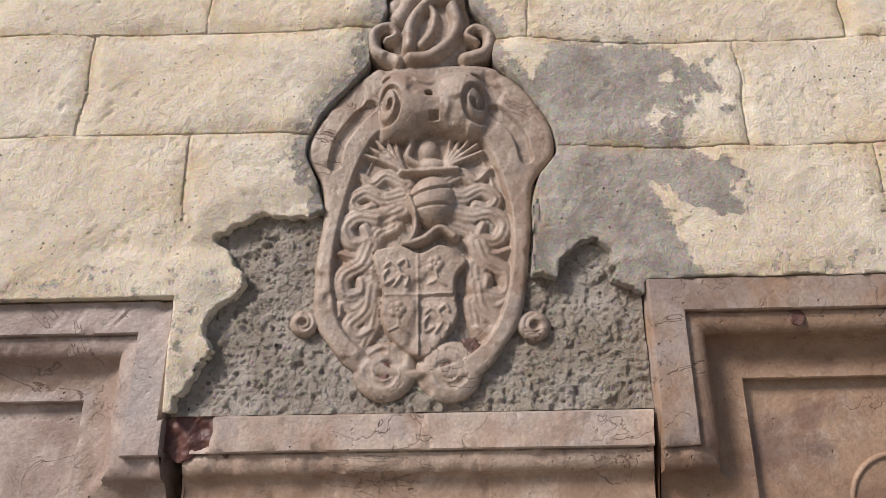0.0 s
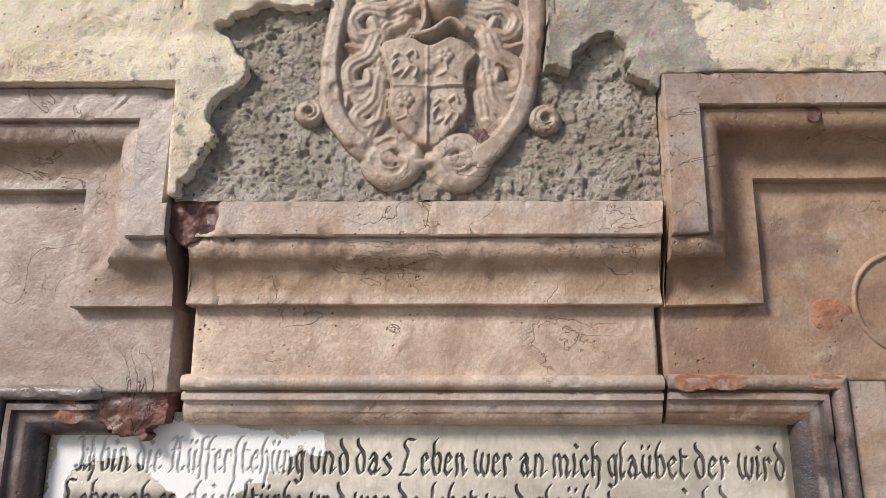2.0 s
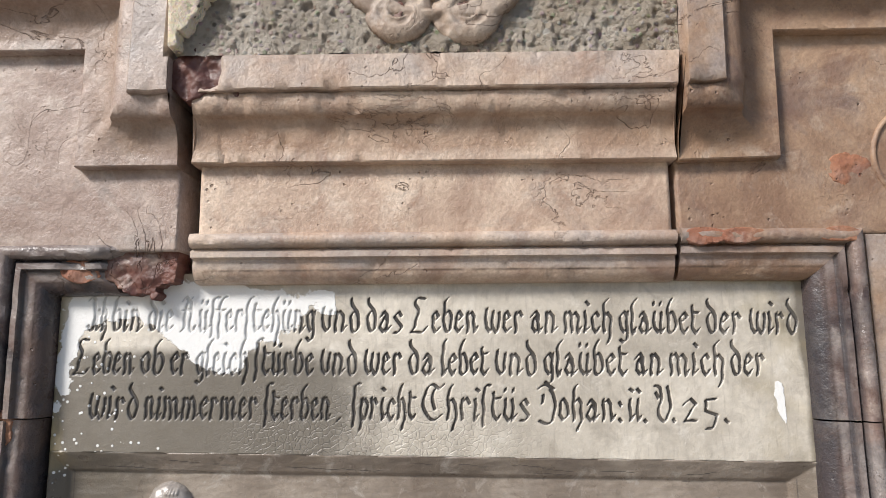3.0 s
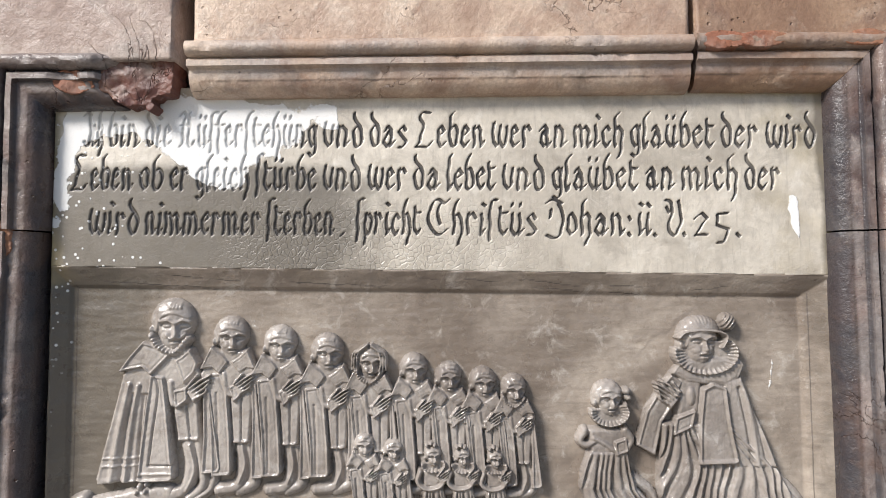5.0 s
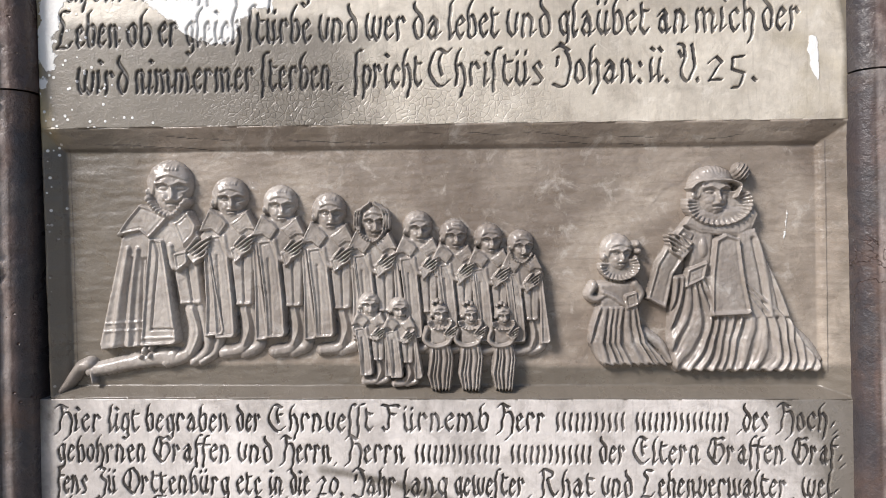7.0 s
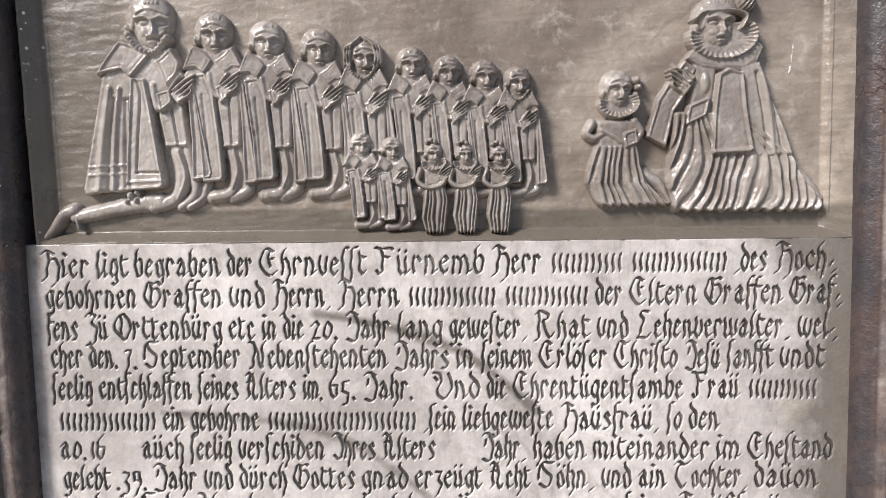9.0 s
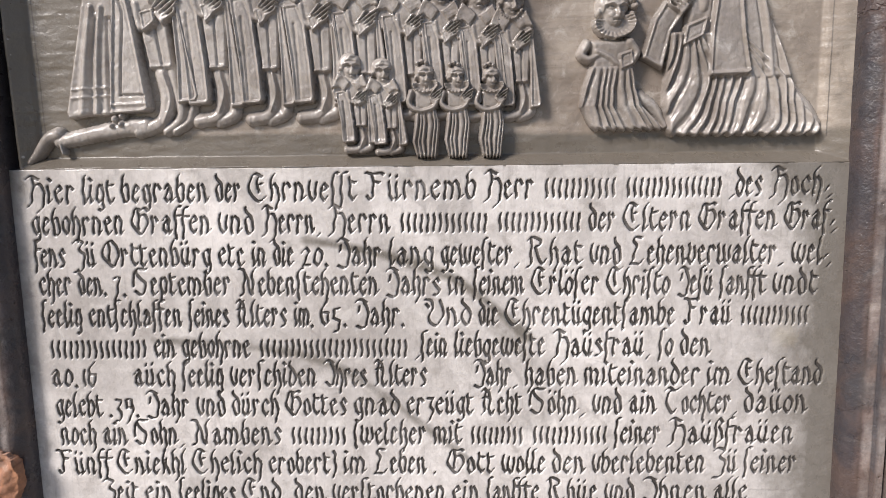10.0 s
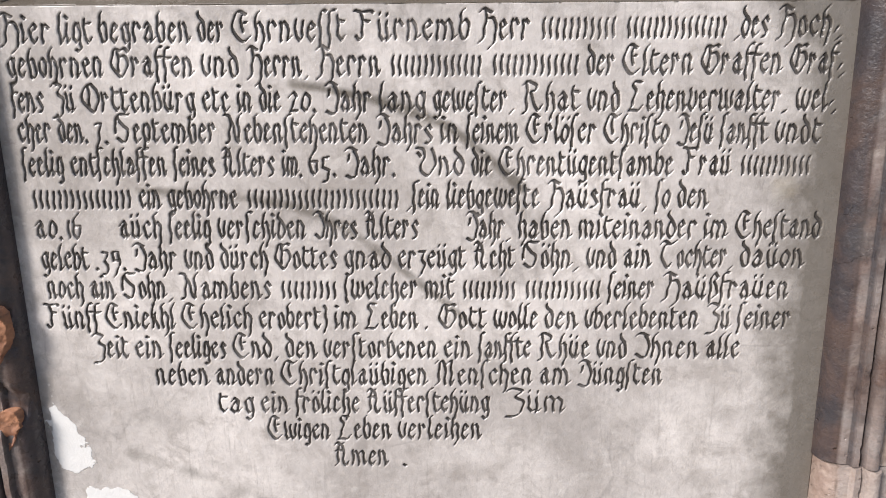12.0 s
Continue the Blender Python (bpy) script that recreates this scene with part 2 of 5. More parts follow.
def plaster_material():
    m, nt, b = material("limewashed_plaster", 0.85, 0.25)
    k = Nodes(nt)
    cream = k.mix(k.span(k.noise(11, 5, 0.6), 0.35, 0.65), (0.77, 0.635, 0.455), (0.88, 0.80, 0.65))
    cream = k.mix(k.span(k.noise(23, 4, 0.6), 0.5, 0.75, 0.0, 0.7), cream, (0.72, 0.67, 0.55))
    cream = k.mix(k.span(k.noise(5.5, 6, 0.7, 0.6), 0.46, 0.66, 0.0, 0.55), cream, (0.60, 0.50, 0.385))
    cream = k.mix(k.span(k.noise(90, 5, 0.7), 0.5, 0.72, 0.0, 0.5), cream, (0.56, 0.46, 0.33))
    grey = k.mix(k.span(k.noise(30, 6, 0.7), 0.3, 0.7), (0.27, 0.235, 0.20), (0.52, 0.475, 0.41))
    bare = k.span(k.math("ADD", k.attr("bare"), k.math("MULTIPLY", k.math("SUBTRACT", k.noise(55, 6, 0.68), 0.5), 0.95)), 0.46, 0.54)
    col = k.mix(bare, cream, grey)
    ochre = k.math("MULTIPLY", k.attr("joint"), k.span(k.noise(35, 4), 0.35, 0.7))
    col = k.mix(k.math("MULTIPLY", ochre, 0.75), col, (0.47, 0.33, 0.15))
    grains = k.cells(420, output="Color")
    col = k.mix(0.14, col, grains, "OVERLAY")
    speck = k.math("MULTIPLY", k.span(k.math("ADD", k.cells(110), k.math("MULTIPLY", k.math("SUBTRACT", k.noise(260, 3), 0.5), 0.5)), 0.03, 0.14, 1.0, 0.0), k.span(k.noise(19, 4), 0.42, 0.6))
    col = k.mix(k.math("MULTIPLY", speck, 0.8), col, (0.13, 0.095, 0.06))
    k.set(b, "Base Color", col)
    rise = k.math("ADD", k.math("MULTIPLY", k.noise(280, 6, 0.75), 1.3), k.math("MULTIPLY", k.noise(600, 2), 0.5))
    rise = k.math("SUBTRACT", k.math("SUBTRACT", rise, speck), k.math("MULTIPLY", bare, 0.5))
    k.bump(b, rise, 0.0016)
    return m


def mortar_material():
    m, nt, b = material("bare_mortar", 0.95, 0.2)
    k = Nodes(nt)
    col = k.mix(k.span(k.noise(22, 6, 0.65), 0.32, 0.68), (0.44, 0.375, 0.305), (0.76, 0.695, 0.61))
    col = k.mix(k.span(k.noise(9, 5, 0.65, 0.6), 0.46, 0.62, 0.0, 0.6), col, (0.42, 0.34, 0.25))
    tint = k.cells(160, output="Color")
    pebble = k.span(k.cells(160), 0.2, 0.42, 1.0, 0.0)
    col = k.mix(k.math("MULTIPLY", pebble, 0.5), col, k.mix(0.75, tint, (0.36, 0.32, 0.27)))
    white = k.math("MULTIPLY", k.span(k.cells(60), 0.16, 0.22, 1.0, 0.0), k.span(k.noise(18, 3), 0.55, 0.68))
    col = k.mix(white, col, (0.62, 0.60, 0.55))
    hole = k.math("MULTIPLY", k.span(k.cells(85), 0.12, 0.24, 1.0, 0.0), k.span(k.noise(31, 3), 0.48, 0.6))
    col = k.mix(k.math("MULTIPLY", hole, 0.7), col, (0.05, 0.04, 0.03))
    k.set(b, "Base Color", col)
    rise = k.math("ADD", k.math("MULTIPLY", k.noise(420, 5, 0.78), 2.2), k.math("MULTIPLY", pebble, 0.9))
    k.bump(b, k.math("SUBTRACT", rise, hole), 0.0030)
    return m


def slab_material(name, light, dark, rough, run=(9.0, 1.0, 1.0)):
    m, nt, b = material(name, rough, 0.6)
    k = Nodes(nt)
    col = k.mix(k.span(k.noise(6.5, 5, 0.6, 0.5), 0.36, 0.64), dark, light)
    col = k.mix(k.span(k.noise(15, 5, 0.6, 0.4), 0.5, 0.72, 0.0, 0.6), col, k.mix(0.5, dark, (0.16, 0.13, 0.10)))
    col = k.mix(k.span(k.noise(170, 3, 0.6), 0.35, 0.7, 0.0, 0.3), col, k.mix(0.5, col, (0.05, 0.045, 0.04)))
    vein = k.math("ABSOLUTE", k.math("SUBTRACT", k.noise(5.5, 4, 0.5, 0.9), 0.5))
    vein = k.math("MULTIPLY", k.span(vein, 0.0, 0.016, 1.0, 0.0), k.span(k.noise(9, 3), 0.45, 0.6))
    col = k.mix(k.math("MULTIPLY", vein, 0.45), col, k.mix(0.5, dark, (0.12, 0.105, 0.10)))
    streak = k.noise(26, 5, 0.7, 0.2, run)
    col = k.mix(k.span(streak, 0.54, 0.72, 0.0, 0.4), col, k.mix(0.6, dark, (0.10, 0.08, 0.065)))
    blot = k.noise(38, 6, 0.72, 0.6)
    col = k.mix(k.span(blot, 0.52, 0.7, 0.0, 0.6), col, k.mix(0.55, dark, (0.15, 0.12, 0.095)))
    col = k.mix(k.span(blot, 0.3, 0.44, 0.45, 0.0), col, k.mix(0.5, light, (0.8, 0.78, 0.74)))
    # grime, in a mask that also carries shade painted into the colour
    grime_shade = k.span(k.math("ADD", k.attr("grime_shade"), k.math("MULTIPLY", k.math("SUBTRACT", k.noise(28, 5, 0.65), 0.5), 0.9)), 0.3, 0.75)
    col = k.mix(k.math("MULTIPLY", grime_shade, 0.85), col, (0.12, 0.105, 0.085))
    ochre = k.span(k.math("ADD", k.attr("ochre"), k.math("MULTIPLY", k.math("SUBTRACT", k.noise(30, 4), 0.5), 0.8)), 0.4, 0.9)
    col = k.mix(k.math("MULTIPLY", ochre, 0.7), col, (0.40, 0.32, 0.16))
    lime = k.span(k.math("ADD", k.attr("lime"), k.math("MULTIPLY", k.math("SUBTRACT", k.noise(60, 6, 0.7), 0.5), 0.9)), 0.47, 0.53)
    drops = k.math("MULTIPLY", k.span(k.cells(150), 0.17, 0.22, 1.0, 0.0), k.span(k.math("ADD", k.attr("drops"), k.noise(45, 3)), 0.98, 1.1))
    white = k.math("MAXIMUM", lime, drops)
    col = k.mix(white, col, (0.80, 0.80, 0.79))
    worn = k.span(k.noise(26, 4, 0.65), 0.3, 0.55, 0.75, 1.0)
    col = k.mix(k.math("MULTIPLY", k.math("MULTIPLY", k.span(k.attr("ink"), 0.22, 0.62), worn), k.span(white, 0.0, 1.0, 1.0, 0.3)), col, (0.048, 0.042, 0.038))
    k.set(b, "Base Color", col)
    k.set(b, "Roughness", k.math("ADD", k.span(k.noise(70, 4), 0.3, 0.7, rough - 0.08, rough + 0.12), k.math("MULTIPLY", white, 0.4)))
    craze = k.span(k.cells(210, "DISTANCE_TO_EDGE"), 0.0, 0.09, 1.0, 0.0)
    craze = k.math("MULTIPLY", craze, k.attr("craze"))
    rise = k.math("ADD", k.math("ADD", k.math("MULTIPLY", k.noise(110, 6, 0.7), 0.9), k.math("MULTIPLY", k.noise(420, 2), 0.25)), k.math("MULTIPLY", white, 0.5))
    k.bump(b, k.math("SUBTRACT", rise, k.math("MULTIPLY", craze, 0.4)), 0.0008)
    return m


PLASTER, MORTAR = plaster_material(), mortar_material()
SLAB = slab_material("grey_limestone", (0.79, 0.745, 0.715), (0.46, 0.428, 0.408), 0.27)
SLAB_WARM = slab_material("yellowed_limestone", (0.72, 0.665, 0.575), (0.46, 0.415, 0.35), 0.36)
RELIEF = slab_material("polished_relief_stone", (0.46, 0.42, 0.385), (0.23, 0.20, 0.178), 0.16)
SUNK = slab_material("dull_relief_stone", (0.43, 0.37, 0.31), (0.19, 0.152, 0.122), 0.30, (1.0, 1.0, 8.0))


GROUND = stone("worn_paving", (0.36, 0.34, 0.31), (0.26, 0.245, 0.22), (0.2, 0.18, 0.16), 0.8)


# ---- the frame of the monument ----
# One moulding: (distance in from the outer edge, standing out), from the fascia to the panel.
FACE, PANEL = 0.066, 0.023


def moulding_profile(face):
    pts = [(0.0, face - 0.003), (0.0015, face), (0.008, face), (0.0155, face), (0.023, face), (0.0305, face), (0.0320, face - 0.0015), (0.0322, face - 0.006)]
    # ovolo, then hollow, then a small fillet
    for a in np.linspace(0, 1, 7):
        pts.append((0.0325 + 0.019 * math.sin(a * math.pi / 2), face - 0.006 - 0.010 * (1 - math.cos(a * math.pi / 2))))
    top, low = face - 0.016, PANEL + 0.011
    for a in np.linspace(0, 1, 9)[1:]:
        pts.append((0.0515 + 0.030 * (1 - math.cos(a * math.pi / 2)) , top - (top - low) * math.sin(a * math.pi / 2)))
    pts += [(0.0885, low), (0.0895, low - 0.001), (0.0900, PANEL - 0.004)]
    return pts


def bead_profile():
    """The small moulding round the tablet: roll, fillet, quarter round down to the tablet."""
    pts = [(-0.001, PANEL - 0.004)]
    for a in np.linspace(0, 1, 8):
        pts.append((0.0065 - 0.0065 * math.cos(a * math.pi), PANEL + 0.008 * math.sin(a * math.pi) ** 0.8 if 0 < a < 1 else PANEL))
    pts += [(0.0135, PANEL - 0.002), (0.0165, PANEL + 0.002), (0.0215, PANEL + 0.002), (0.0225, PANEL - 0.002)]
    for a in np.linspace(0, 1, 8):
        pts.append((0.0235 + 0.020 * math.sin(a * math.pi / 2), PANEL - 0.003 - 0.015 * (1 - math.cos(a * math.pi / 2))))
    pts += [(0.0440, -0.004)]
    return pts


def sweep(name, profile, line, material, parent, label="", step=0.004, wear=0.0005, seed=1, back=-0.03, chips=()):
    """Draws a profile along a line of corners: line(d) gives the corners at the distance d. Ends are closed."""
    first = line(0.02)
    counts = [max(1, round(math.hypot(b[0] - a[0], b[1] - a[1]) / step)) for a, b in zip(first, first[1:])]
    prof = [(profile[0][0], back)] + list(profile) + [(profile[-1][0], back)]
    rows = []
    for d, h in prof:
        pts, row = line(d), []
        for (ax, az), (bx, bz), n in zip(pts, pts[1:], counts):
            row += [(ax + (bx - ax) * i / n, -h, az + (bz - az) * i / n) for i in range(n)]
        row.append((pts[-1][0], -h, pts[-1][1]))
        rows.append(row)
    v = np.array(rows)
    nr, nc = v.shape[:2]
    w = (fbm(v[..., 0], v[..., 2], 0.02, seed, 3) - 0.5) * 2 * wear
    nick = smooth(0.70, 0.80, fbm(v[..., 0] + 3, v[..., 2], 0.010, seed + 5, 3)) * 0.0020
    v[1:-1, :, 1] += (w + nick * (wear > 0))[1:-1]
    v[1:-1, :, 2] += w[1:-1] * 0.6
    for cx, cz, r, deep in chips:
        d = np.hypot(v[..., 0] - cx, v[..., 2] - cz) / r
        hit = smooth(1.0, 0.55, d + 0.5 * (fbm(v[..., 0], v[..., 2], 0.012, 9) - 0.5))
        v[1:-1, :, 1] += (hit * deep)[1:-1]
    ids = np.arange(nr * nc).reshape(nr, nc)
    faces = np.stack([ids[:-1, :-1], ids[1:, :-1], ids[1:, 1:], ids[:-1, 1:]], -1).reshape(-1, 4).tolist()
    bm = bmesh.new()
    bv = [bm.verts.new(p) for p in v.reshape(-1, 3)]
    for f in faces:
        bm.faces.new([bv[i] for i in f])
    for end in (0, nc - 1):
        bm.faces.new([bv[i] for i in ids[:, end]])
    bmesh.ops.triangulate(bm, faces=[f for f in bm.faces if len(f.verts) > 4])
    ob = part(name, bm, material, parent, label)
    runs = np.repeat([1 + 10 * p[0] for p in prof], nc).astype(np.float32)
    ob.data.attributes.new("profile", "FLOAT", "POINT").data.foreach_set("value", runs)
    ob.data.polygons.foreach_set("use_smooth", np.ones(len(ob.data.polygons), bool))
    ob.data.set_sharp_from_angle(angle=radians(38))
    return ob


def panel_sheet(name, x0, x1, z0, z1, high, material, parent, label="", seed=3, wear=0.0009, ragged=()):
    def cut(x, z):
        c = np.minimum(np.minimum(x - x0, x1 - x), np.minimum(z - z0, z1 - z)) + 0.0004
        for side, amp in ragged:
            n = (fbm(x, z, 0.03, seed + 2) - 0.5) * amp
            c = np.minimum(c, {"l": x - x0, "r": x1 - x, "b": z - z0, "t": z1 - z}[side] - amp * 0.5 + n)
        return c
    return field(name, x0, x1, z0, z1, 0.003, lambda x, z: high + (fbm(x, z, 0.05, seed) - 0.5) * 2 * wear, material, parent, label,
                 cut=cut, back=-0.03)


left_block = thing("frame_block", "pale red limestone frame block with a moulded crossette", "stone frame", "blocks of the monument frame")
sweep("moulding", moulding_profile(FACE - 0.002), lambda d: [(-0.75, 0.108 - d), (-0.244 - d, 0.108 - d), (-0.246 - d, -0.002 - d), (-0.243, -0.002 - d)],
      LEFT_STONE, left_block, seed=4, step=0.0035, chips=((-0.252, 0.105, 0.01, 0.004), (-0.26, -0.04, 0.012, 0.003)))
panel_sheet("frieze", -0.75, -0.2415, -0.166, 0.03, PANEL, LEFT_STONE, left_block, seed=8, ragged=(("r", 0.006),))

lintel = thing("frame_block", "pinkish limestone lintel block with a chipped upper corner", "stone frame", "blocks of the monument frame")
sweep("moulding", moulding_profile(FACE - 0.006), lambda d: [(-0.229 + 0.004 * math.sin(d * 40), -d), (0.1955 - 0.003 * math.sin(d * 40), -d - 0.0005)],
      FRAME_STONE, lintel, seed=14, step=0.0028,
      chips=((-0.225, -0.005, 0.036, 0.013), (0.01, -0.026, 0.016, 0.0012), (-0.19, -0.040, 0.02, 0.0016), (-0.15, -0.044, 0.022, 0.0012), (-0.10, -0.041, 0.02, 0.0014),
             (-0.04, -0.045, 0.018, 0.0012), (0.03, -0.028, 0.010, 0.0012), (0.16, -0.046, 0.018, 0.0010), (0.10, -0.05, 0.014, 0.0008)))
panel_sheet("frieze", -0.2245, 0.1915, -0.156, -0.06, PANEL, FRAME_STONE, lintel, seed=18)
sweep("bead", bead_profile(), lambda d: [(-0.231, -0.151 - d), (0.1945, -0.1515 - d)], FRAME_STONE, lintel, seed=21, wear=0.0004)

right_block = thing("frame_block", "brownish red limestone frame block with a round medallion", "stone frame", "blocks of the monument frame")
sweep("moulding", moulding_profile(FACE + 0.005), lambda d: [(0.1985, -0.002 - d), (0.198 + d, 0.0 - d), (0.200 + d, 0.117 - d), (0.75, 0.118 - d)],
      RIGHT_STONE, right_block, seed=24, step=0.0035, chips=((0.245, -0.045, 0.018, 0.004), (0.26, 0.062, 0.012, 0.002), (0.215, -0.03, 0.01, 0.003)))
panel_sheet("frieze", 0.1985, 0.75, -0.156, 0.04, PANEL, RIGHT_STONE, right_block, seed=28)
sweep("bead", bead_profile(), lambda d: [(0.1985, -0.1505 - d), (0.3555 - d, -0.1515 - d)], RIGHT_STONE, right_block, seed=31, wear=0.0005)
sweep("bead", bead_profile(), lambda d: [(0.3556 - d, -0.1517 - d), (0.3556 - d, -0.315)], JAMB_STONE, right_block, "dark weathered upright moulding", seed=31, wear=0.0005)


def ring(cx, cz, r0, r1, high, base):
    bm = bmesh.new()
    n, prof = 72, [(r0, base)] + [(r0 + (r1 - r0) * (0.5 - 0.5 * math.cos(math.pi * k / 6)), base + high * math.sin(math.pi * k / 6)) for k in range(1, 6)] + [(r1, base)]
    rows = [[bm.verts.new((cx + r * math.cos(2 * math.pi * i / n), -h, cz + r * math.sin(2 * math.pi * i / n))) for i in range(n)] for r, h in prof]
    for a, b in zip(rows, rows[1:]):
        for i in range(n):
            bm.faces.new((a[i], a[(i + 1) % n], b[(i + 1) % n], b[i]))
    return bm


part("medallion_rim", ring(0.4185, -0.087, 0.0425, 0.048, 0.004, PANEL - 0.001), RIGHT_STONE, right_block, "grey worn round rim", sleek=True)

right_jamb = thing("frame_jamb", "dark red limestone jamb with a rounded moulding", "stone frame", "jambs of the monument frame")
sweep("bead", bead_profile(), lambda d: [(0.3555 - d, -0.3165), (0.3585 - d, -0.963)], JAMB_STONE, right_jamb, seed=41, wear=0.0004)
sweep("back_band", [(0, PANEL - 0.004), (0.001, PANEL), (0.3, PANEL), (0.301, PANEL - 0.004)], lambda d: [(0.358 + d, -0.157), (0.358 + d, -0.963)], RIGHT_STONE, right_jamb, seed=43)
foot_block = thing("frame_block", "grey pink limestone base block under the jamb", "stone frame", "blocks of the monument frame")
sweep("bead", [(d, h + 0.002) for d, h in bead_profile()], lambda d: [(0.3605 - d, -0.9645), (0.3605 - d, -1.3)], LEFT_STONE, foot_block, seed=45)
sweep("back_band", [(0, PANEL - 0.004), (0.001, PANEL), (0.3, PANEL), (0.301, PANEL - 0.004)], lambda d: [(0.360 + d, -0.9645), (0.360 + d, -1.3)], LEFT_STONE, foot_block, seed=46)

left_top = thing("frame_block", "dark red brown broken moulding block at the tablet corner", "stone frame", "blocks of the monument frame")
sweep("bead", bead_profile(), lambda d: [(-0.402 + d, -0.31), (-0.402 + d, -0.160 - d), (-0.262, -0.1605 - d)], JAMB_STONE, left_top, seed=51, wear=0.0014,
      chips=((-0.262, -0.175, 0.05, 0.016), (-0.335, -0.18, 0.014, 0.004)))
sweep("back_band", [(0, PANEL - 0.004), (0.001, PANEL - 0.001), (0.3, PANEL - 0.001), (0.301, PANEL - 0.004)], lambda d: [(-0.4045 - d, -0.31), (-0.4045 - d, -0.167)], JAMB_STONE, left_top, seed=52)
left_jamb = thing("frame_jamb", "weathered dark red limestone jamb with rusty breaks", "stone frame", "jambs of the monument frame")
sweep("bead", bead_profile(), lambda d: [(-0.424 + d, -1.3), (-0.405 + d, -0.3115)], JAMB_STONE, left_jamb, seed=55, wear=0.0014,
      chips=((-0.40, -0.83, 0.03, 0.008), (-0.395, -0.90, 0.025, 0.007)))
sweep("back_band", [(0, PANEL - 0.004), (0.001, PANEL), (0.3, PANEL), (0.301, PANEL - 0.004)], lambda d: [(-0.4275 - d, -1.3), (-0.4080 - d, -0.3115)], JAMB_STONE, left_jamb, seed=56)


def scar(cx, cz, rx, rz, out, material, parent, label, name="scar", seed=5, rough=0.004):
    """A ragged patch where the stone has broken or is stained by old repairs."""
    field(name, cx - rx * 1.3, cx + rx * 1.3, cz - rz * 1.3, cz + rz * 1.3, 0.0012,
          lambda x, z: out + (fbm(x, z, 0.012, seed, 4) - 0.5) * rough * 2, material, parent, label,
          cut=lambda x, z: (1 - np.hypot((x - cx) / rx, (z - cz) / rz) + (fbm(x, z, 0.02, seed + 3, 4) - 0.5) * 1.1) * min(rx, rz), back=-0.01)


MAROON, BRICKISH = RUST, stone("orange_break", (0.42, 0.20, 0.11), (0.30, 0.12, 0.07), (0.22, 0.09, 0.06), 0.7)
scar(-0.214, -0.012, 0.030, 0.024, 0.0535, MAROON, lintel, "dark maroon broken corner", seed=15)
scar(-0.280, -0.183, 0.042, 0.023, 0.0175, MAROON, left_top, "rust brown broken moulding end", seed=25, rough=0.0035)
scar(-0.333, -0.184, 0.016, 0.012, 0.0205, BRICKISH, left_top, "flaked red patch", seed=26, rough=0.003)
scar(0.232, -0.158, 0.030, 0.007, 0.0305, BRICKISH, right_block, "flaked brick red patch", seed=35, rough=0.0015)
scar(0.332, -0.158, 0.022, 0.006, 0.0300, BRICKISH, right_block, "flaked brick red patch", seed=36, rough=0.0015)
scar(0.352, -0.100, 0.020, 0.016, PANEL + 0.0003, BRICKISH, right_block, "flaked brick red patch", seed=37, rough=0.0018)
scar(-0.399, -0.835, 0.020, 0.045, 0.0235, BRICKISH, left_jamb, "flaked orange brown break", seed=45, rough=0.005)
scar(-0.398, -0.925, 0.016, 0.020, 0.0220, BRICKISH, left_jamb, "flaked orange brown break", seed=46, rough=0.005)
scar(-0.398, -0.318, 0.018, 0.016, 0.0225, BRICKISH, left_jamb, "flaked orange brown break", seed=47, rough=0.004)
scar(0.335, 0.0785, 0.006, 0.006, 0.0655, MAROON, right_block, "small rust stain", seed=48, rough=0.0015)


# ---- the inscribed tablet ----
def lean(x):
    return -0.0175 * (x + 0.02)


tablet = thing("inscribed_tablet", "grey limestone tablet with carved inscription and kneeling figures", "memorial tablet")


# The inscriptions: each line has the heights of its base line's two ends, the end of its last word, and where each word begins.
# "*" stands for a name, given as plain bars; "-" for a space left blank.
def carve_line(rows, z0, z1, end, *words):
    first = words[0][1]
    stops = [x - 0.0068 for _, x in words[1:]] + [end - 0.002]
    for (text, x), stop in zip(words, stops):
        if text != "-":
            rows.append((text, x, z0 + (z1 - z0) * (x - first) / (end - first), stop, z0 + (z1 - z0) * (stop - first) / (end - first)))


UPPER = []
carve_line(UPPER, -0.2350, -0.2425, 0.308, ("Ich", -0.332), ("bin", -0.308), ("die", -0.275), ("Aüfferſtehüng", -0.246), ("vnd", -0.118), ("das", -0.077), ("Leben", -0.038), ("wer", 0.029), ("an", 0.070), ("mich", 0.100), ("glaübet", 0.149), ("der", 0.227), ("wird", 0.265))
carve_line(UPPER, -0.2735, -0.2787, 0.278, ("Leben", -0.341), ("ob", -0.280), ("er", -0.253), ("gleich", -0.230), ("ſtürbe", -0.177), ("vnd", -0.118), ("wer", -0.079), ("da", -0.039), ("lebet", -0.010), ("vnd", 0.038), ("glaübet", 0.081), ("an", 0.161), ("mich", 0.192), ("der", 0.246))
carve_line(UPPER, -0.3127, -0.3178, 0.244, ("wird", -0.324), ("nimmermer", -0.274), ("ſterben", -0.167), (".", -0.102), ("-", -0.097), ("ſpricht", -0.089), ("Chriſtüs", -0.027), ("Johan:", 0.074), ("ii.", 0.154), ("V.", 0.176), ("25.", 0.201))
LOWER = []
carve_line(LOWER, -0.5980, -0.6074, 0.304, ("Hier", -0.354), ("ligt", -0.307), ("begraben", -0.275), ("der", -0.197), ("Ehrnveſſt", -0.170), ("Fürnemb", -0.075), ("Herr", 0.022), ("*", 0.069), ("*", 0.135), (",des", 0.220), ("Hoch=", 0.252))
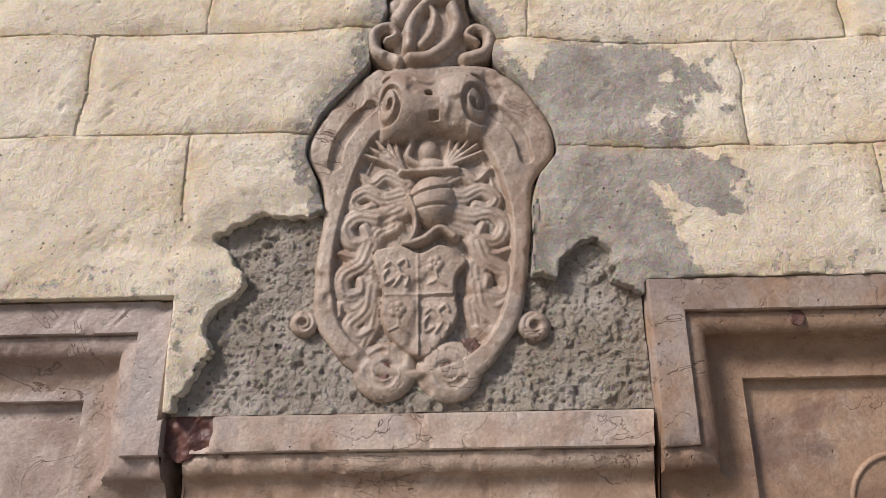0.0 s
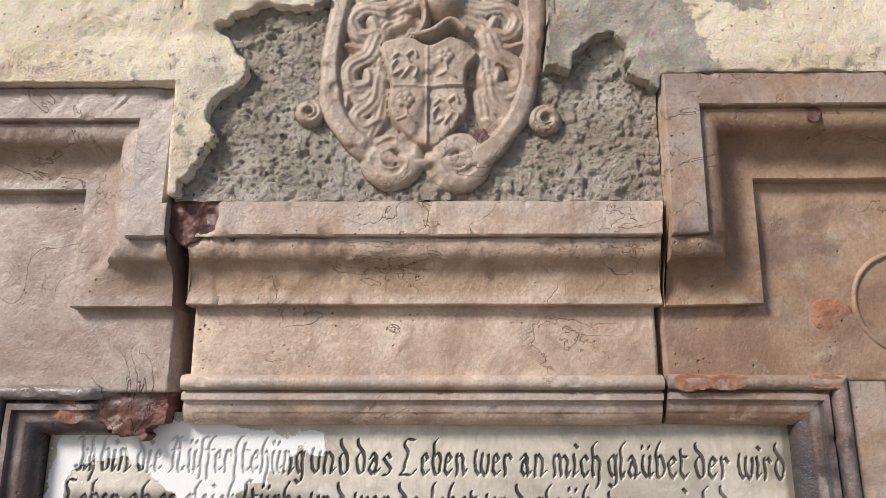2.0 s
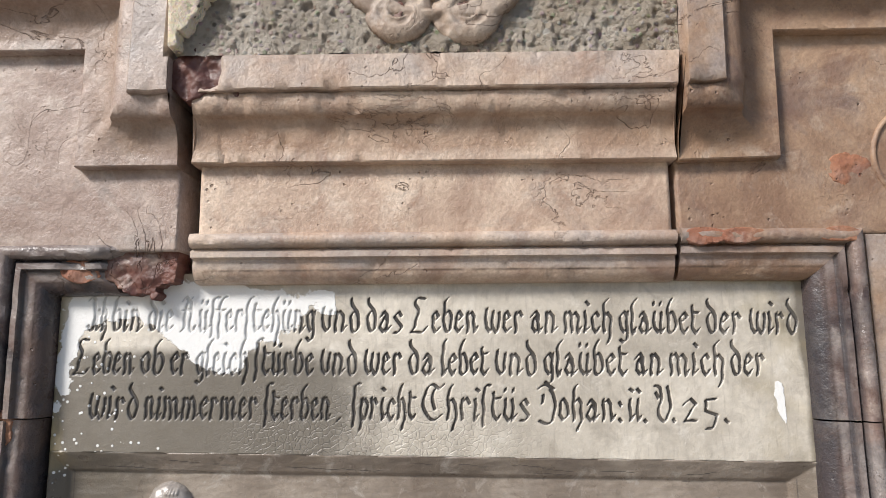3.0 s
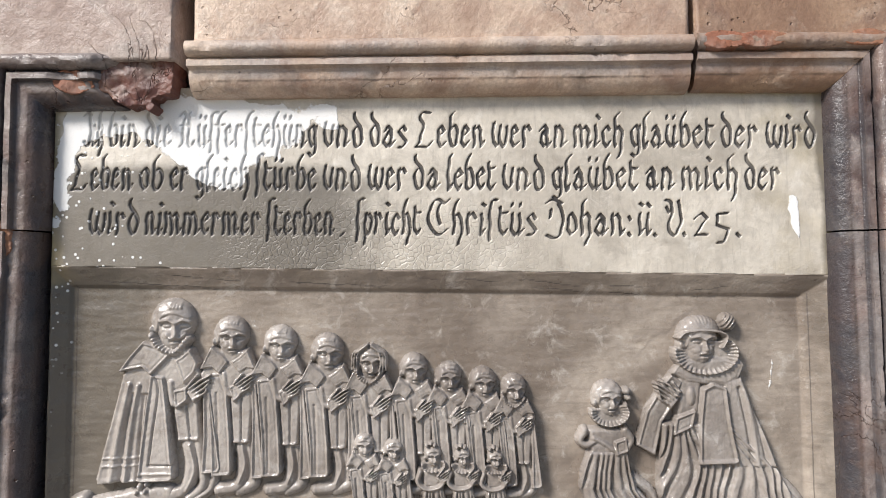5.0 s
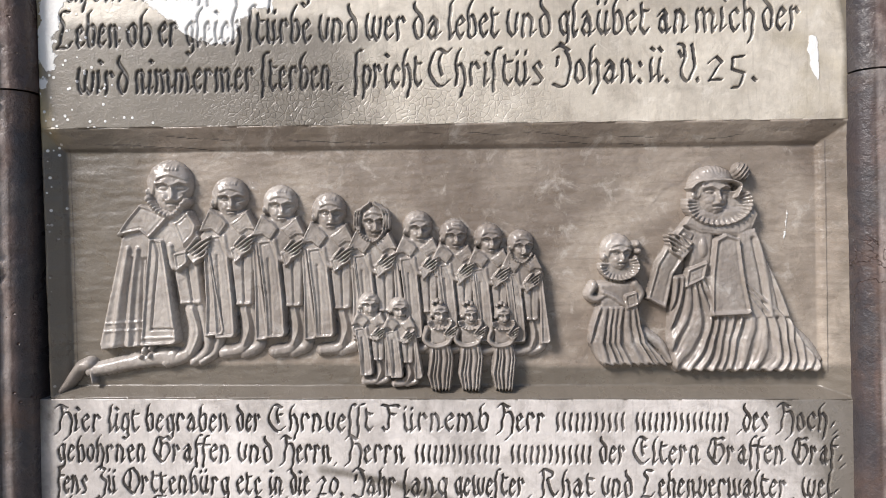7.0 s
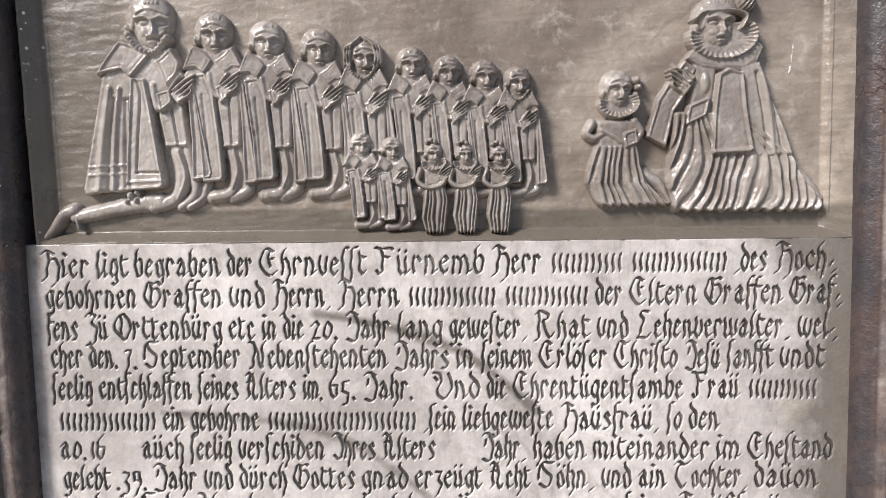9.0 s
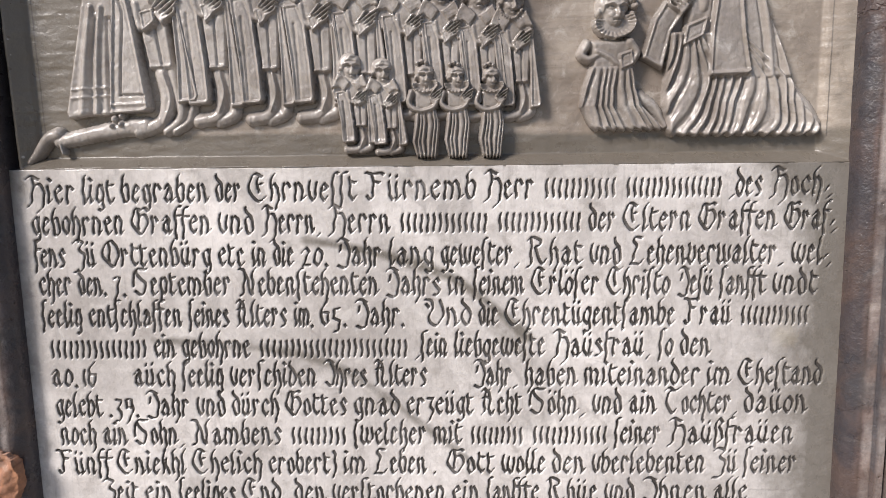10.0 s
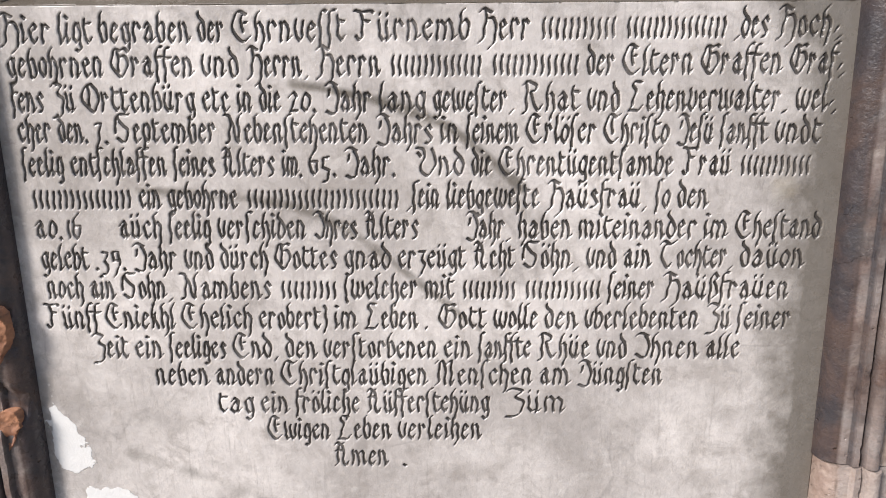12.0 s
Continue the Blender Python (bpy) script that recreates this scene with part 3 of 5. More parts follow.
carve_line(LOWER, -0.6239, -0.6353, 0.309, ("gebohrnen", -0.352), ("Graffen", -0.269), ("vnd", -0.197), ("Herrn,", -0.161), ("Herrn", -0.106), ("*", -0.049), ("*", 0.031), ("der", 0.107), ("Eltern", 0.135), ("Graffen", 0.196), ("Graf=", 0.265))
carve_line(LOWER, -0.6508, -0.6633, 0.306, ("fens", -0.353), ("Zü", -0.321), ("Orttenbürg", -0.296), ("etc", -0.199), ("in", -0.171), ("die", -0.153), ("20.", -0.130), ("Jahr", -0.101), ("lang", -0.057), ("geweſter,", -0.014), ("Rhat", 0.056), ("vnd", 0.108), ("Lehenverwalter,", 0.140), ("wel=", 0.272))
carve_line(LOWER, -0.6751, -0.6888, 0.296, ("cher", -0.352), ("den.", -0.319), ("7.", -0.290), ("September", -0.273), ("Nebenſtehenten", -0.184), ("Jahrs", -0.061), ("in", -0.009), ("ſeinem", 0.012), ("Erlöſer", 0.060), ("Chriſto", 0.122), ("Jeſü", 0.180), ("ſanfft", 0.215), ("vndt", 0.258))
carve_line(LOWER, -0.7023, -0.7144, 0.290, ("ſeelig", -0.353), ("entſchlaffen", -0.313), ("ſeines", -0.228), ("Alters", -0.188), ("im.", -0.139), ("65.", -0.117), ("Jahr.", -0.088), ("-", -0.040), ("Vnd", -0.030), ("die", 0.016), ("Ehrentügentſambe", 0.038), ("Fraü", 0.185), ("*", 0.231))
carve_line(LOWER, -0.7297, -0.7396, 0.210, ("*", -0.351), ("ein", -0.260), ("gebohrne", -0.236), ("*", -0.172), (",ſein", -0.038), ("liebgeweſte", -0.005), ("Haüsfraü,", 0.077), ("ſo", 0.166), ("den", 0.184))
carve_line(LOWER, -0.7552, -0.7670, 0.304, ("ao.16", -0.351), ("-", -0.306), ("aüch", -0.280), ("ſeelig", -0.238), ("verſchiden", -0.197), ("Ihres", -0.117), ("Alters", -0.074), ("-", -0.023), ("Jahr,", 0.010), ("haben", 0.054), ("miteinander", 0.104), ("im", 0.207), ("Eheſtand", 0.233))
carve_line(LOWER, -0.7823, -0.7914, 0.293, ("gelebt", -0.350), (".39.", -0.304), ("Jahr", -0.272), ("vnd", -0.228), ("dürch", -0.197), ("Gottes", -0.151), ("gnad", -0.092), ("erzeügt", -0.047), ("Acht", 0.016), ("Söhn,", 0.057), ("vnd", 0.111), ("ain", 0.142), ("Tochter,", 0.171), ("daüon", 0.239))
carve_line(LOWER, -0.8080, -0.8189, 0.283, ("noch", -0.349), ("ain", -0.312), ("Sohn,", -0.285), ("Nambens", -0.235), ("*", -0.150), ("(welcher", -0.094), ("mit", -0.025), ("*", 0.005), ("*", 0.058), ("ſeiner", 0.130), ("Haüßfraüen", 0.175))
carve_line(LOWER, -0.8351, -0.8457, 0.287, ("Fünff", -0.356), ("Eniekhl", -0.302), ("Ehelich", -0.236), ("erobert)", -0.169), ("im", -0.104), ("Leben", -0.078), (".", -0.026), ("-", -0.019), ("Gott", -0.014), ("wolle", 0.033), ("den", 0.077), ("vberlebenten", 0.111), ("Zü", 0.214), ("ſeiner", 0.241))
carve_line(LOWER, -0.8630, -0.8719, 0.246, ("Zeit", -0.318), ("ein", -0.280), ("ſeeliges", -0.250), ("End,", -0.194), ("den", -0.148), ("verſtorbenen", -0.115), ("ein", -0.010), ("ſanffte", 0.020), ("Rhüe", 0.071), ("vnd", 0.122), ("Ihnen", 0.154), ("alle", 0.216))
carve_line(LOWER, -0.8895, -0.8957, 0.181, ("neben", -0.265), ("andern", -0.212), ("Chriſtglaübigen", -0.154), ("Menſchen", -0.019), ("am", 0.073), ("Jüngſten", 0.106))
carve_line(LOWER, -0.9170, -0.9209, 0.098, ("tag", -0.212), ("ein", -0.174), ("fröliche", -0.143), ("Aüfferſtehüng", -0.080), ("-", 0.035), ("Züm", 0.043))
carve_line(LOWER, -0.9438, -0.9458, 0.023, ("Ewigen", -0.170), ("Leben", -0.108), ("verleihen", -0.053))
carve_line(LOWER, -0.9706, -0.9715, -0.043, ("Amen", -0.112), ("-", -0.057), (".", -0.049))

FINE = 0.00025

# A broken-letter hand: strokes of a slanted chisel. A digit is the place across, a letter the height:
# a = foot of the descenders, d = base line, h = top of the small letters, k = top of the tall ones.
HAND = {
    "a": "0g1h2g2d3e 2f1g0e1d2e", "b": "1l0j0e1d2e2g1h0g", "c": "2g1h0g0e1d2e", "d": "0l0j2g2e1d0e0g1h2g", "e": "0f2g1h0g0e1d2e", "f": "2l1l0j0b 0h2h",
    "g": "2g1h0g0e1d2e 2h2b1a0b", "h": "1l0j0d 0g1h2g2d1a", "i": "0h0d1e 0k1j", "j": "1h1b0a 1k1j", "k": "1l0j0d 0g1h1f0f 1f2d", "l": "1l0j0d1e", "m": "0h0d 0g1h2g2d 2g3h4g4d5e",
    "n": "0h0d 0g1h2g2d3e", "o": "1h0g0e1d2e2g1h", "p": "0h0a 0g1h2g2e1d0e", "q": "2h2a 2g1h0g0e1d2e", "r": "0h0d 0g1h2g", "s": "2g1h0g1f2e1d0d", "ſ": "2l1l0j0b", "t": "0j0e1d2e 0h2h",
    "u": "0h0e1d2e 2h2d3e", "ü": "0h0e1d2e 2h2d3e 0k0j 2k2j", "ö": "1h0g0e1d2e2g1h 0k0j 2k2j", "ä": "0g1h2g2d3e 2f1g0e1d2e 0k0j 2k2j", "v": "0i0e1d2e2h", "w": "0i0e1d2e2h 2e3d4e4h",
    "x": "0h2d 0d2h", "y": "0h0e1d2e 2h2b1a0b", "z": "0h2h1f2e1b0a", "ß": "0b0j1l2j1h2g2e1d",
    "A": "0d1e1i3l 2k3j3e4d5e 0h3h 0k1l2k", "B": "1l1d 0k2l4k3h1h 3h5f3d0d 2k2e", "C": "4k2l0i0f2d5e 3k2h3f 4k5l", "D": "0k2l5i5e3d0d 2k2d", "E": "4k2l0i0f2d5e 3k2h3f 3h4h", "F": "5k4l2k2h2e1d0e 2h4h 2k0l",
    "G": "3k1k0h0f2d4e5g4i2h 3k4l5k 2k2e", "H": "0k2l2h1d0c 2h4i5g5d3a 2l4k", "I": "0k2l4k 3k4i4e2d0e", "J": "0k2l4k 3k4i4e2c0d 1i1g", "L": "4l2l1j2h1e0d3d5e", "M": "0d1e1i2l3j3d 3j5l5d6e 0k1l", "N": "0l2k2h1d0d 2j4e5d 5d5j6l",
    "O": "3l0i0f3d5f5i3l 2k2e", "R": "1l1d0c 0k2l4k4i2h 2h4e5d6e", "S": "5l2l1j2h4g4e2d0e 2l0j0f", "T": "0k2l4k6l 3k1i1f3d5e", "V": "0l2k2h1e3d5f5i4l 0j1h", "Z": "0k2l4k2h4g4e2b0b",
    "0": "1h0g0e1d2e2g1h", "1": "1h1d", "2": "0g1h2g0d2d", "3": "0h2h1f2e1b0b", "5": "2h0h0f2e1b0b", "6": "2l0h0e1d2e2g0g", "7": "0h2h0a", "9": "2f0f0h2h2e0a",
    ".": "0d0d", ",": "1d0c", ":": "0d0d 0g0g", "(": "1k0i0d1b", ")": "0k1i1d0b", "=": "0e1f 1c2d",
}


def skeleton(words):
    """The strokes of some words, in units of the hand, and how long the words run. Capitals are drawn in round sweeps."""
    out, x = [], 0.0
    for c in words:
        wide = 0
        for run in HAND[c].split():
            pts = [(int(run[i]), ord(run[i + 1]) - 100) for i in range(0, len(run), 2)]
            wide = max(wide, *(p[0] for p in pts))
            if c.isupper() and len(pts) > 2 or c in "dhblfſ" and ord(run[1]) > 106:
                pts = curved(pts, 5)
            out.append([(x + a, b) for a, b in pts])
        x += wide + (1.25 if c in "mnuüaäilt" else 0.55 if c in "ſf" else 1.6)
    return out, max(x - 0.9, 0.8)


def cut_letters(rows, unit, x0, x1, z0, z1, tall):
    """How deep each place of the slab is cut by the chisel, 0 to 1, on a fine grid. tall: how far the long strokes reach."""
    nx, nz = round((x1 - x0) / FINE), round((z1 - z0) / FINE)
    ink = np.zeros((nz, nx), bool)
    for words, ax, az, bx, bz in rows:
        if words == "*":
            n = max(2, round((bx - ax) / (unit * 1.45)))
            runs, long = [[(k + 0.5, 0), (k + 0.5, 4)] for k in range(n)], n
        else:
            runs, long = skeleton(words)
        for pts in runs:
            for (a, b), (c, d) in zip(pts, pts[1:]):
                if (a, b) == (c, d):
                    a, b, c, d = a - 0.3, b + 0.35, c + 0.3, d - 0.35
                n = 2 + int(max(abs(c - a), abs(d - b)) * unit / FINE * 1.3)
                t = np.linspace(0, 1, n)
                u, v = a + (c - a) * t, b + (d - b) * t
                f = u / long
                v = np.where(v > 4, 4 + (v - 4) * tall, np.where(v < 0, v * 0.62, v))
                px = ax + (bx - ax) * f + 0.0005 * np.sin(v * 1.7 + u * 0.7) + 0.035 * unit * v
                pz = az + (bz - az) * f + v * unit + 0.0005 * np.sin(u * 1.3)
                i, j = ((px - x0) / FINE).astype(int), ((pz - z0) / FINE).astype(int)
                ok = (i > 1) & (j > 1) & (i < nx - 2) & (j < nz - 2)
                ink[j[ok], i[ok]] = True
                ink[j[ok], i[ok] + 1] = True
    # the edge of a broad chisel, held at a slant
    reach = round(unit * 0.205 / FINE)
    wide = np.zeros_like(ink)
    for k in range(-reach, reach + 1):
        wide |= np.roll(np.roll(ink, k, 1), round(k * 0.85), 0)
    out = (wide | np.roll(wide, 1, 0)).astype(np.float32)
    for axis in (0, 1):
        out = (np.roll(out, 1, axis) + 2 * out + np.roll(out, -1, axis)) / 4
    return out


def read_grid(grid, x0, z0):
    def at(x, z):
        u = np.clip((x - x0) / FINE - 0.5, 0, grid.shape[1] - 1.001)
        w = np.clip((z - z0) / FINE - 0.5, 0, grid.shape[0] - 1.001)
        i, j = u.astype(int), w.astype(int)
        f, g = u - i, w - j
        return (grid[j, i] * (1 - f) + grid[j, i + 1] * f) * (1 - g) + (grid[j + 1, i] * (1 - f) + grid[j + 1, i + 1] * f) * g
    return at


def plain_slab(name, x0, x1, top, bottom, material, attrs, rows, size, text_low, tall):
    grid = cut_letters(rows, size, -0.40, 0.34, text_low, top + 0.02, tall)
    ink = read_grid(grid, -0.40, text_low)

    def high(x, z):
        return (fbm(x, z, 0.11, 71) - 0.5) * 0.0006 - 0.0015 * np.where(z > text_low, ink(x, z), 0)

    def cut(x, z):
        s = z - lean(x)
        return np.minimum(np.minimum(x - x0, x1 - x), np.minimum(top - s, s - bottom)) + 0.0002
    return field(name, x0 - 0.004, x1 + 0.004, bottom - 0.012, top + 0.012, 0.00078, high, material, tablet, cut=cut, back=-0.02,
                 attrs={**attrs, "ink": lambda x, z: np.where(z > text_low, ink(x, z), 0)})


def lime_upper(x, z):
    a = inside(x, z, curved([(-0.335, -0.200), (-0.27, -0.191), (-0.20, -0.194), (-0.130, -0.200), (-0.132, -0.226), (-0.175, -0.250), (-0.19, -0.276), (-0.225, -0.268), (-0.25, -0.250), (-0.285, -0.226), (-0.32, -0.225)], closed=True))
    b = inside(x, z, [(-0.122, -0.201), (-0.108, -0.203), (-0.106, -0.222), (-0.119, -0.22)])
    c = inside(x, z, [(0.281, -0.283), (0.289, -0.283), (0.289, -0.32), (0.283, -0.31)])
    e = inside(x, z, curved([(-0.352, -0.20), (-0.30, -0.196), (-0.325, -0.22), (-0.345, -0.27), (-0.353, -0.30)], closed=True))
    rag = (fbm(x, z, 0.022, 48, 5) - 0.5) * 0.026
    return np.clip(0.5 + np.maximum.reduce([(a + rag) * 38, (b + rag * 0.4) * 110, (c + rag * 0.3) * 130 - 0.12, (e + rag * 1.6) * 45 - 0.1]), -0.2, 1.0)


def drops_upper(x, z):
    return 0.66 * smooth(-0.18, -0.34, x) + 0.3 * smooth(-0.33, -0.345, z - lean(x)) * smooth(0.1, -0.2, x)


def zero(x, z):
    return np.zeros_like(x)


def streaks(x, z):
    """Old smears that run aslant over the lower slab."""
    out = np.zeros_like(x)
    for pts, wide, deep in (([(-0.125, -0.633), (-0.06, -0.648), (0.0, -0.672), (0.055, -0.72)], 0.006, 0.75), ([(-0.26, -0.715), (-0.15, -0.728), (-0.09, -0.752), (-0.03, -0.80), (0.02, -0.842)], 0.005, 0.6),
                            ([(0.02, -0.70), (0.05, -0.735), (0.07, -0.75)], 0.012, 0.5), ([(-0.30, -0.955), (-0.22, -0.985), (-0.17, -1.01)], 0.012, 0.45)):
        d, t = along(x, z, curved(pts, 5))
        out = np.maximum(out, deep * np.exp(-((d / (wide * (0.6 + 0.8 * vnoise(x, z, 0.03, 6)))) ** 2)))
    return out


plain_slab("upper_panel", -0.357, 0.316, -0.188, -0.346, SLAB_WARM, {
    "lime": lime_upper, "drops": drops_upper,
    # shading towards the upper right is painted in here; the edges are darker too
    "grime_shade": lambda x, z: 1.25 * smooth(0.02, -0.2, x) * smooth(-0.235, -0.275, z) + 0.5 * smooth(-0.345, -0.357, x) + 0.35 * smooth(-0.2, -0.19, z) + 0.5 * smooth(0.2, 0.3, x) * smooth(-0.29, -0.23, z) + 0.9 * smooth(0.302, 0.315, x),
    "ochre": lambda x, z: 0.75 * smooth(-0.335, -0.358, x) + 0.45 * smooth(0.1, 0.3, x) + 0.5 * smooth(-0.20, -0.190, z),
    "craze": lambda x, z: smooth(-0.24, -0.15, x) * smooth(0.12, 0.0, x) * smooth(-0.27, -0.31, z)}, UPPER, 0.0047, -0.36, 0.62)
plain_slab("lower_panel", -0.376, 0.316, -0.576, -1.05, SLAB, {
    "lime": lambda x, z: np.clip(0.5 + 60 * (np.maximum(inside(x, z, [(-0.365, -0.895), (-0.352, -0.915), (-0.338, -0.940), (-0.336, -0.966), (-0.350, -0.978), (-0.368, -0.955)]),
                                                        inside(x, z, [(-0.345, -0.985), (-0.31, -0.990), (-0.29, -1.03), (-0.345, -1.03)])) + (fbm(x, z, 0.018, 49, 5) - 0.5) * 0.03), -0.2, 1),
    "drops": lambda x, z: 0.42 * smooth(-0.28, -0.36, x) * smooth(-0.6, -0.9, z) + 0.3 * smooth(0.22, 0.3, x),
    # darker towards the right, left and top edges, plus the aslant smears
    "grime_shade": lambda x, z: 0.75 * smooth(0.2, 0.31, x) + 0.8 * smooth(0.290, 0.308, x) + 0.45 * smooth(-0.34, -0.375, x) + 0.3 * smooth(-0.63, -0.575, z) + streaks(x, z),
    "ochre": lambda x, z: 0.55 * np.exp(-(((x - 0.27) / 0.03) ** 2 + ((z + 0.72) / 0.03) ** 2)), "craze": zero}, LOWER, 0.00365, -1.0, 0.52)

# relief field: a sunk panel between the two inscriptions, with sloping sides
def relief_high(x, z):
    s = z - lean(x)
    slope = np.minimum.reduce([(x + 0.357) / 0.013, (0.316 - x) / 0.024, (-0.3468 - s) / 0.018, (s + 0.5752) / 0.008])
    step = 0.0018 * smooth(0.0, 1.0, slope * 6 - 5.2)
    return -0.011 * np.clip(slope, 0, 1) - step + (fbm(x, z, 0.03, 77) - 0.5) * 0.0014 + (fbm(x * 0.2, z, 0.004, 78, 2) - 0.5) * 0.0007


def relief_cut(x, z):
    s = z - lean(x)
    return np.minimum(np.minimum(x + 0.357, 0.316 - x), np.minimum(-0.3464 - s, s + 0.5756)) + 0.0002


def hairlines(x, z):
    """Cracks along the upper bevel and a fine line round the sunk field."""
    s, out = z - lean(x), np.zeros_like(x)
    for a, b, c in ((-0.30, -0.10, -0.352), (-0.16, 0.08, -0.356), (-0.05, 0.24, -0.3525), (0.05, 0.22, -0.3595), (-0.34, -0.20, -0.358)):
        d = np.abs(s - c - 0.02 * c * (x - a) / (b - a) - 0.004 * (fbm(x, z * 0 + c * 40, 0.035, 66, 5) - 0.5) * 2)
        out = np.maximum(out, 0.62 * smooth(0.0009, 0.0002, d) * smooth(a, a + 0.02, x) * smooth(b, b - 0.02, x) * smooth(0.25, 0.5, vnoise(x, z, 0.025, 67)))
    for d in (np.abs(x + 0.340), np.abs(x - 0.298)):
        out = np.maximum(out, 0.55 * smooth(0.0012, 0.0004, d) * (s < -0.362) * (s > -0.555))
    return out


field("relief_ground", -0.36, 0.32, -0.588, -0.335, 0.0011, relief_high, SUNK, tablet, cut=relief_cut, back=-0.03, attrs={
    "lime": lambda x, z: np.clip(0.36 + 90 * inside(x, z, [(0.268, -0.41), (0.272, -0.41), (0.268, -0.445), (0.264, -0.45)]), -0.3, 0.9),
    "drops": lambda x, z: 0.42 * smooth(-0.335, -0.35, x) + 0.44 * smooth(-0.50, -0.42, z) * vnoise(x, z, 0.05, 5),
    # paints in the shadow down the left side; the bottom slope is darker
    "grime_shade": lambda x, z: 0.95 * smooth(-0.22, -0.345, x) + 0.3 * fbm(x, z, 0.08, 44) + 0.3 * smooth(0.28, 0.31, x) + 1.2 * smooth(-0.545, -0.558, z - lean(x)) * (0.7 + 0.5 * smooth(0.2, -0.2, x)),
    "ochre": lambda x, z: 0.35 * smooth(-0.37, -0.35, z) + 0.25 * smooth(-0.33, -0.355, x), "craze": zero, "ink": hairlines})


# ---- the wall ----
wall = thing("wall_north", "limewashed brick wall with flaking cream paint over grey render", "wall", kind="structure")
ARMS = curved([(-0.127, 0.262), (-0.113, 0.225), (-0.106, 0.193), (-0.113, 0.135), (-0.118, 0.09), (-0.098, 0.056), (-0.07, 0.03), (-0.02, 0.02), (0.04, 0.02), (0.07, 0.055),
               (0.088, 0.086), (0.097, 0.164), (0.102, 0.218), (0.127, 0.256), (0.117, 0.302), (0.084, 0.344), (0.066, 0.365), (0.068, 0.40), (0.045, 0.432), (0.035, 0.47),
               (-0.045, 0.47), (-0.046, 0.43), (-0.062, 0.39), (-0.066, 0.355), (-0.105, 0.313)], 4, True)
LOSS_LEFT = [(-0.10, 0.195), (-0.113, 0.192), (-0.161, 0.190), (-0.194, 0.183), (-0.209, 0.168), (-0.196, 0.150), (-0.183, 0.123), (-0.212, 0.082), (-0.205, 0.050), (-0.220, 0.026),
             (-0.236, 0.010), (-0.236, -0.02), (-0.05, -0.02), (-0.05, 0.15)]
LOSS_RIGHT = [(0.07, 0.07), (0.100, 0.082), (0.114, 0.10), (0.120, 0.139), (0.129, 0.148), (0.155, 0.162), (0.168, 0.147), (0.162, 0.130), (0.178, 0.118), (0.192, 0.10), (0.198, 0.085), (0.21, 0.083), (0.21, -0.02), (0.0, -0.02)]


def bed_joint(x, z):
    """Distance to the nearest bed joint, and the course."""
    s = z - 0.281 + 0.030 * smooth(-0.1, 0.25, x) + 0.010 * (fbm(x, z * 0, 0.12, 3, 3) - 0.5)
    n = np.round(s / 0.1235)
    return np.abs(s - n * 0.1235), np.floor(s / 0.1235)


def head_joint(x, z):
    course = bed_joint(x, z)[1]
    s = x + np.where(course % 2 == 0, 0.362, 0.242) + 0.008 * (vnoise(x * 0, z, 0.04, 8) - 0.5)
    s = s - np.where(x > 0, 0.012, 0)
    n = np.round(s / 0.335)
    return np.abs(s - n * 0.335)


def wall_high(x, z):
    b, h = bed_joint(x, z)[0], head_joint(x, z)
    gone = smooth(0.17, 0.12, z)  # the render hides the joints just above the frame
    soft = 0.006 + 0.007 * vnoise(x, z, 0.05, 12)
    groove = np.maximum(np.exp(-((b / soft) ** 2)) * (0.1 + 1.0 * smooth(0.3, 0.75, vnoise(x, z, 0.09, 31))), np.exp(-((h / soft) ** 2)) * (0.15 + 0.9 * smooth(0.3, 0.75, vnoise(x, z, 0.06, 33)))) * (1 - gone)
    lumps = (fbm(x, z, 0.06, 21, 5) - 0.5) * 0.008 + (fbm(x, z, 0.007, 25, 4) - 0.5) * 0.0016 * (0.4 + 1.2 * vnoise(x, z, 0.08, 28))
    gone_off = -np.maximum(inside(x, z, LOSS_LEFT), inside(x, z, LOSS_RIGHT))
    lumps = lumps - 0.006 * smooth(0.035, 0.0, gone_off)
    pits = smooth(0.74, 0.86, vnoise(x, z, 0.0042, 41)) * smooth(0.42, 0.6, vnoise(x, z, 0.05, 42)) * 0.0013
    close = smooth(0.03, 0.0, -inside(x, z, ARMS)) * 0.006
    cove = smooth(0.02, 0.0, z - np.where(x < 0, 0.108, 0.117)) * 0.002
    return 0.075 + lumps - groove * 0.0034 - pits - close * (z > 0.2) - cove


def wall_cut(x, z):
    loss = np.maximum.reduce([inside(x, z, LOSS_LEFT), inside(x, z, LOSS_RIGHT), 0.12 - np.maximum(np.abs(x), z)]) + (fbm(x, z, 0.018, 61, 5) - 0.5) * 0.02
    arms = inside(x, z, ARMS) + (fbm(x, z, 0.03, 62, 3) - 0.5) * 0.006
    foot = np.where(x < -0.243, 0.1085, np.where(x > 0.199, 0.1175, 0.003))
    edge = z - foot + (fbm(x, z * 0, 0.02, 64, 4) - 0.45) * np.where((x < -0.243) | (x > 0.2), 0.006, 0)
    sides = np.where(z < 0.107, np.where(x < 0, x + 0.2415, 0.1975 - x), 1)
    return np.minimum.reduce([-loss, -arms - 0.001, edge, sides])


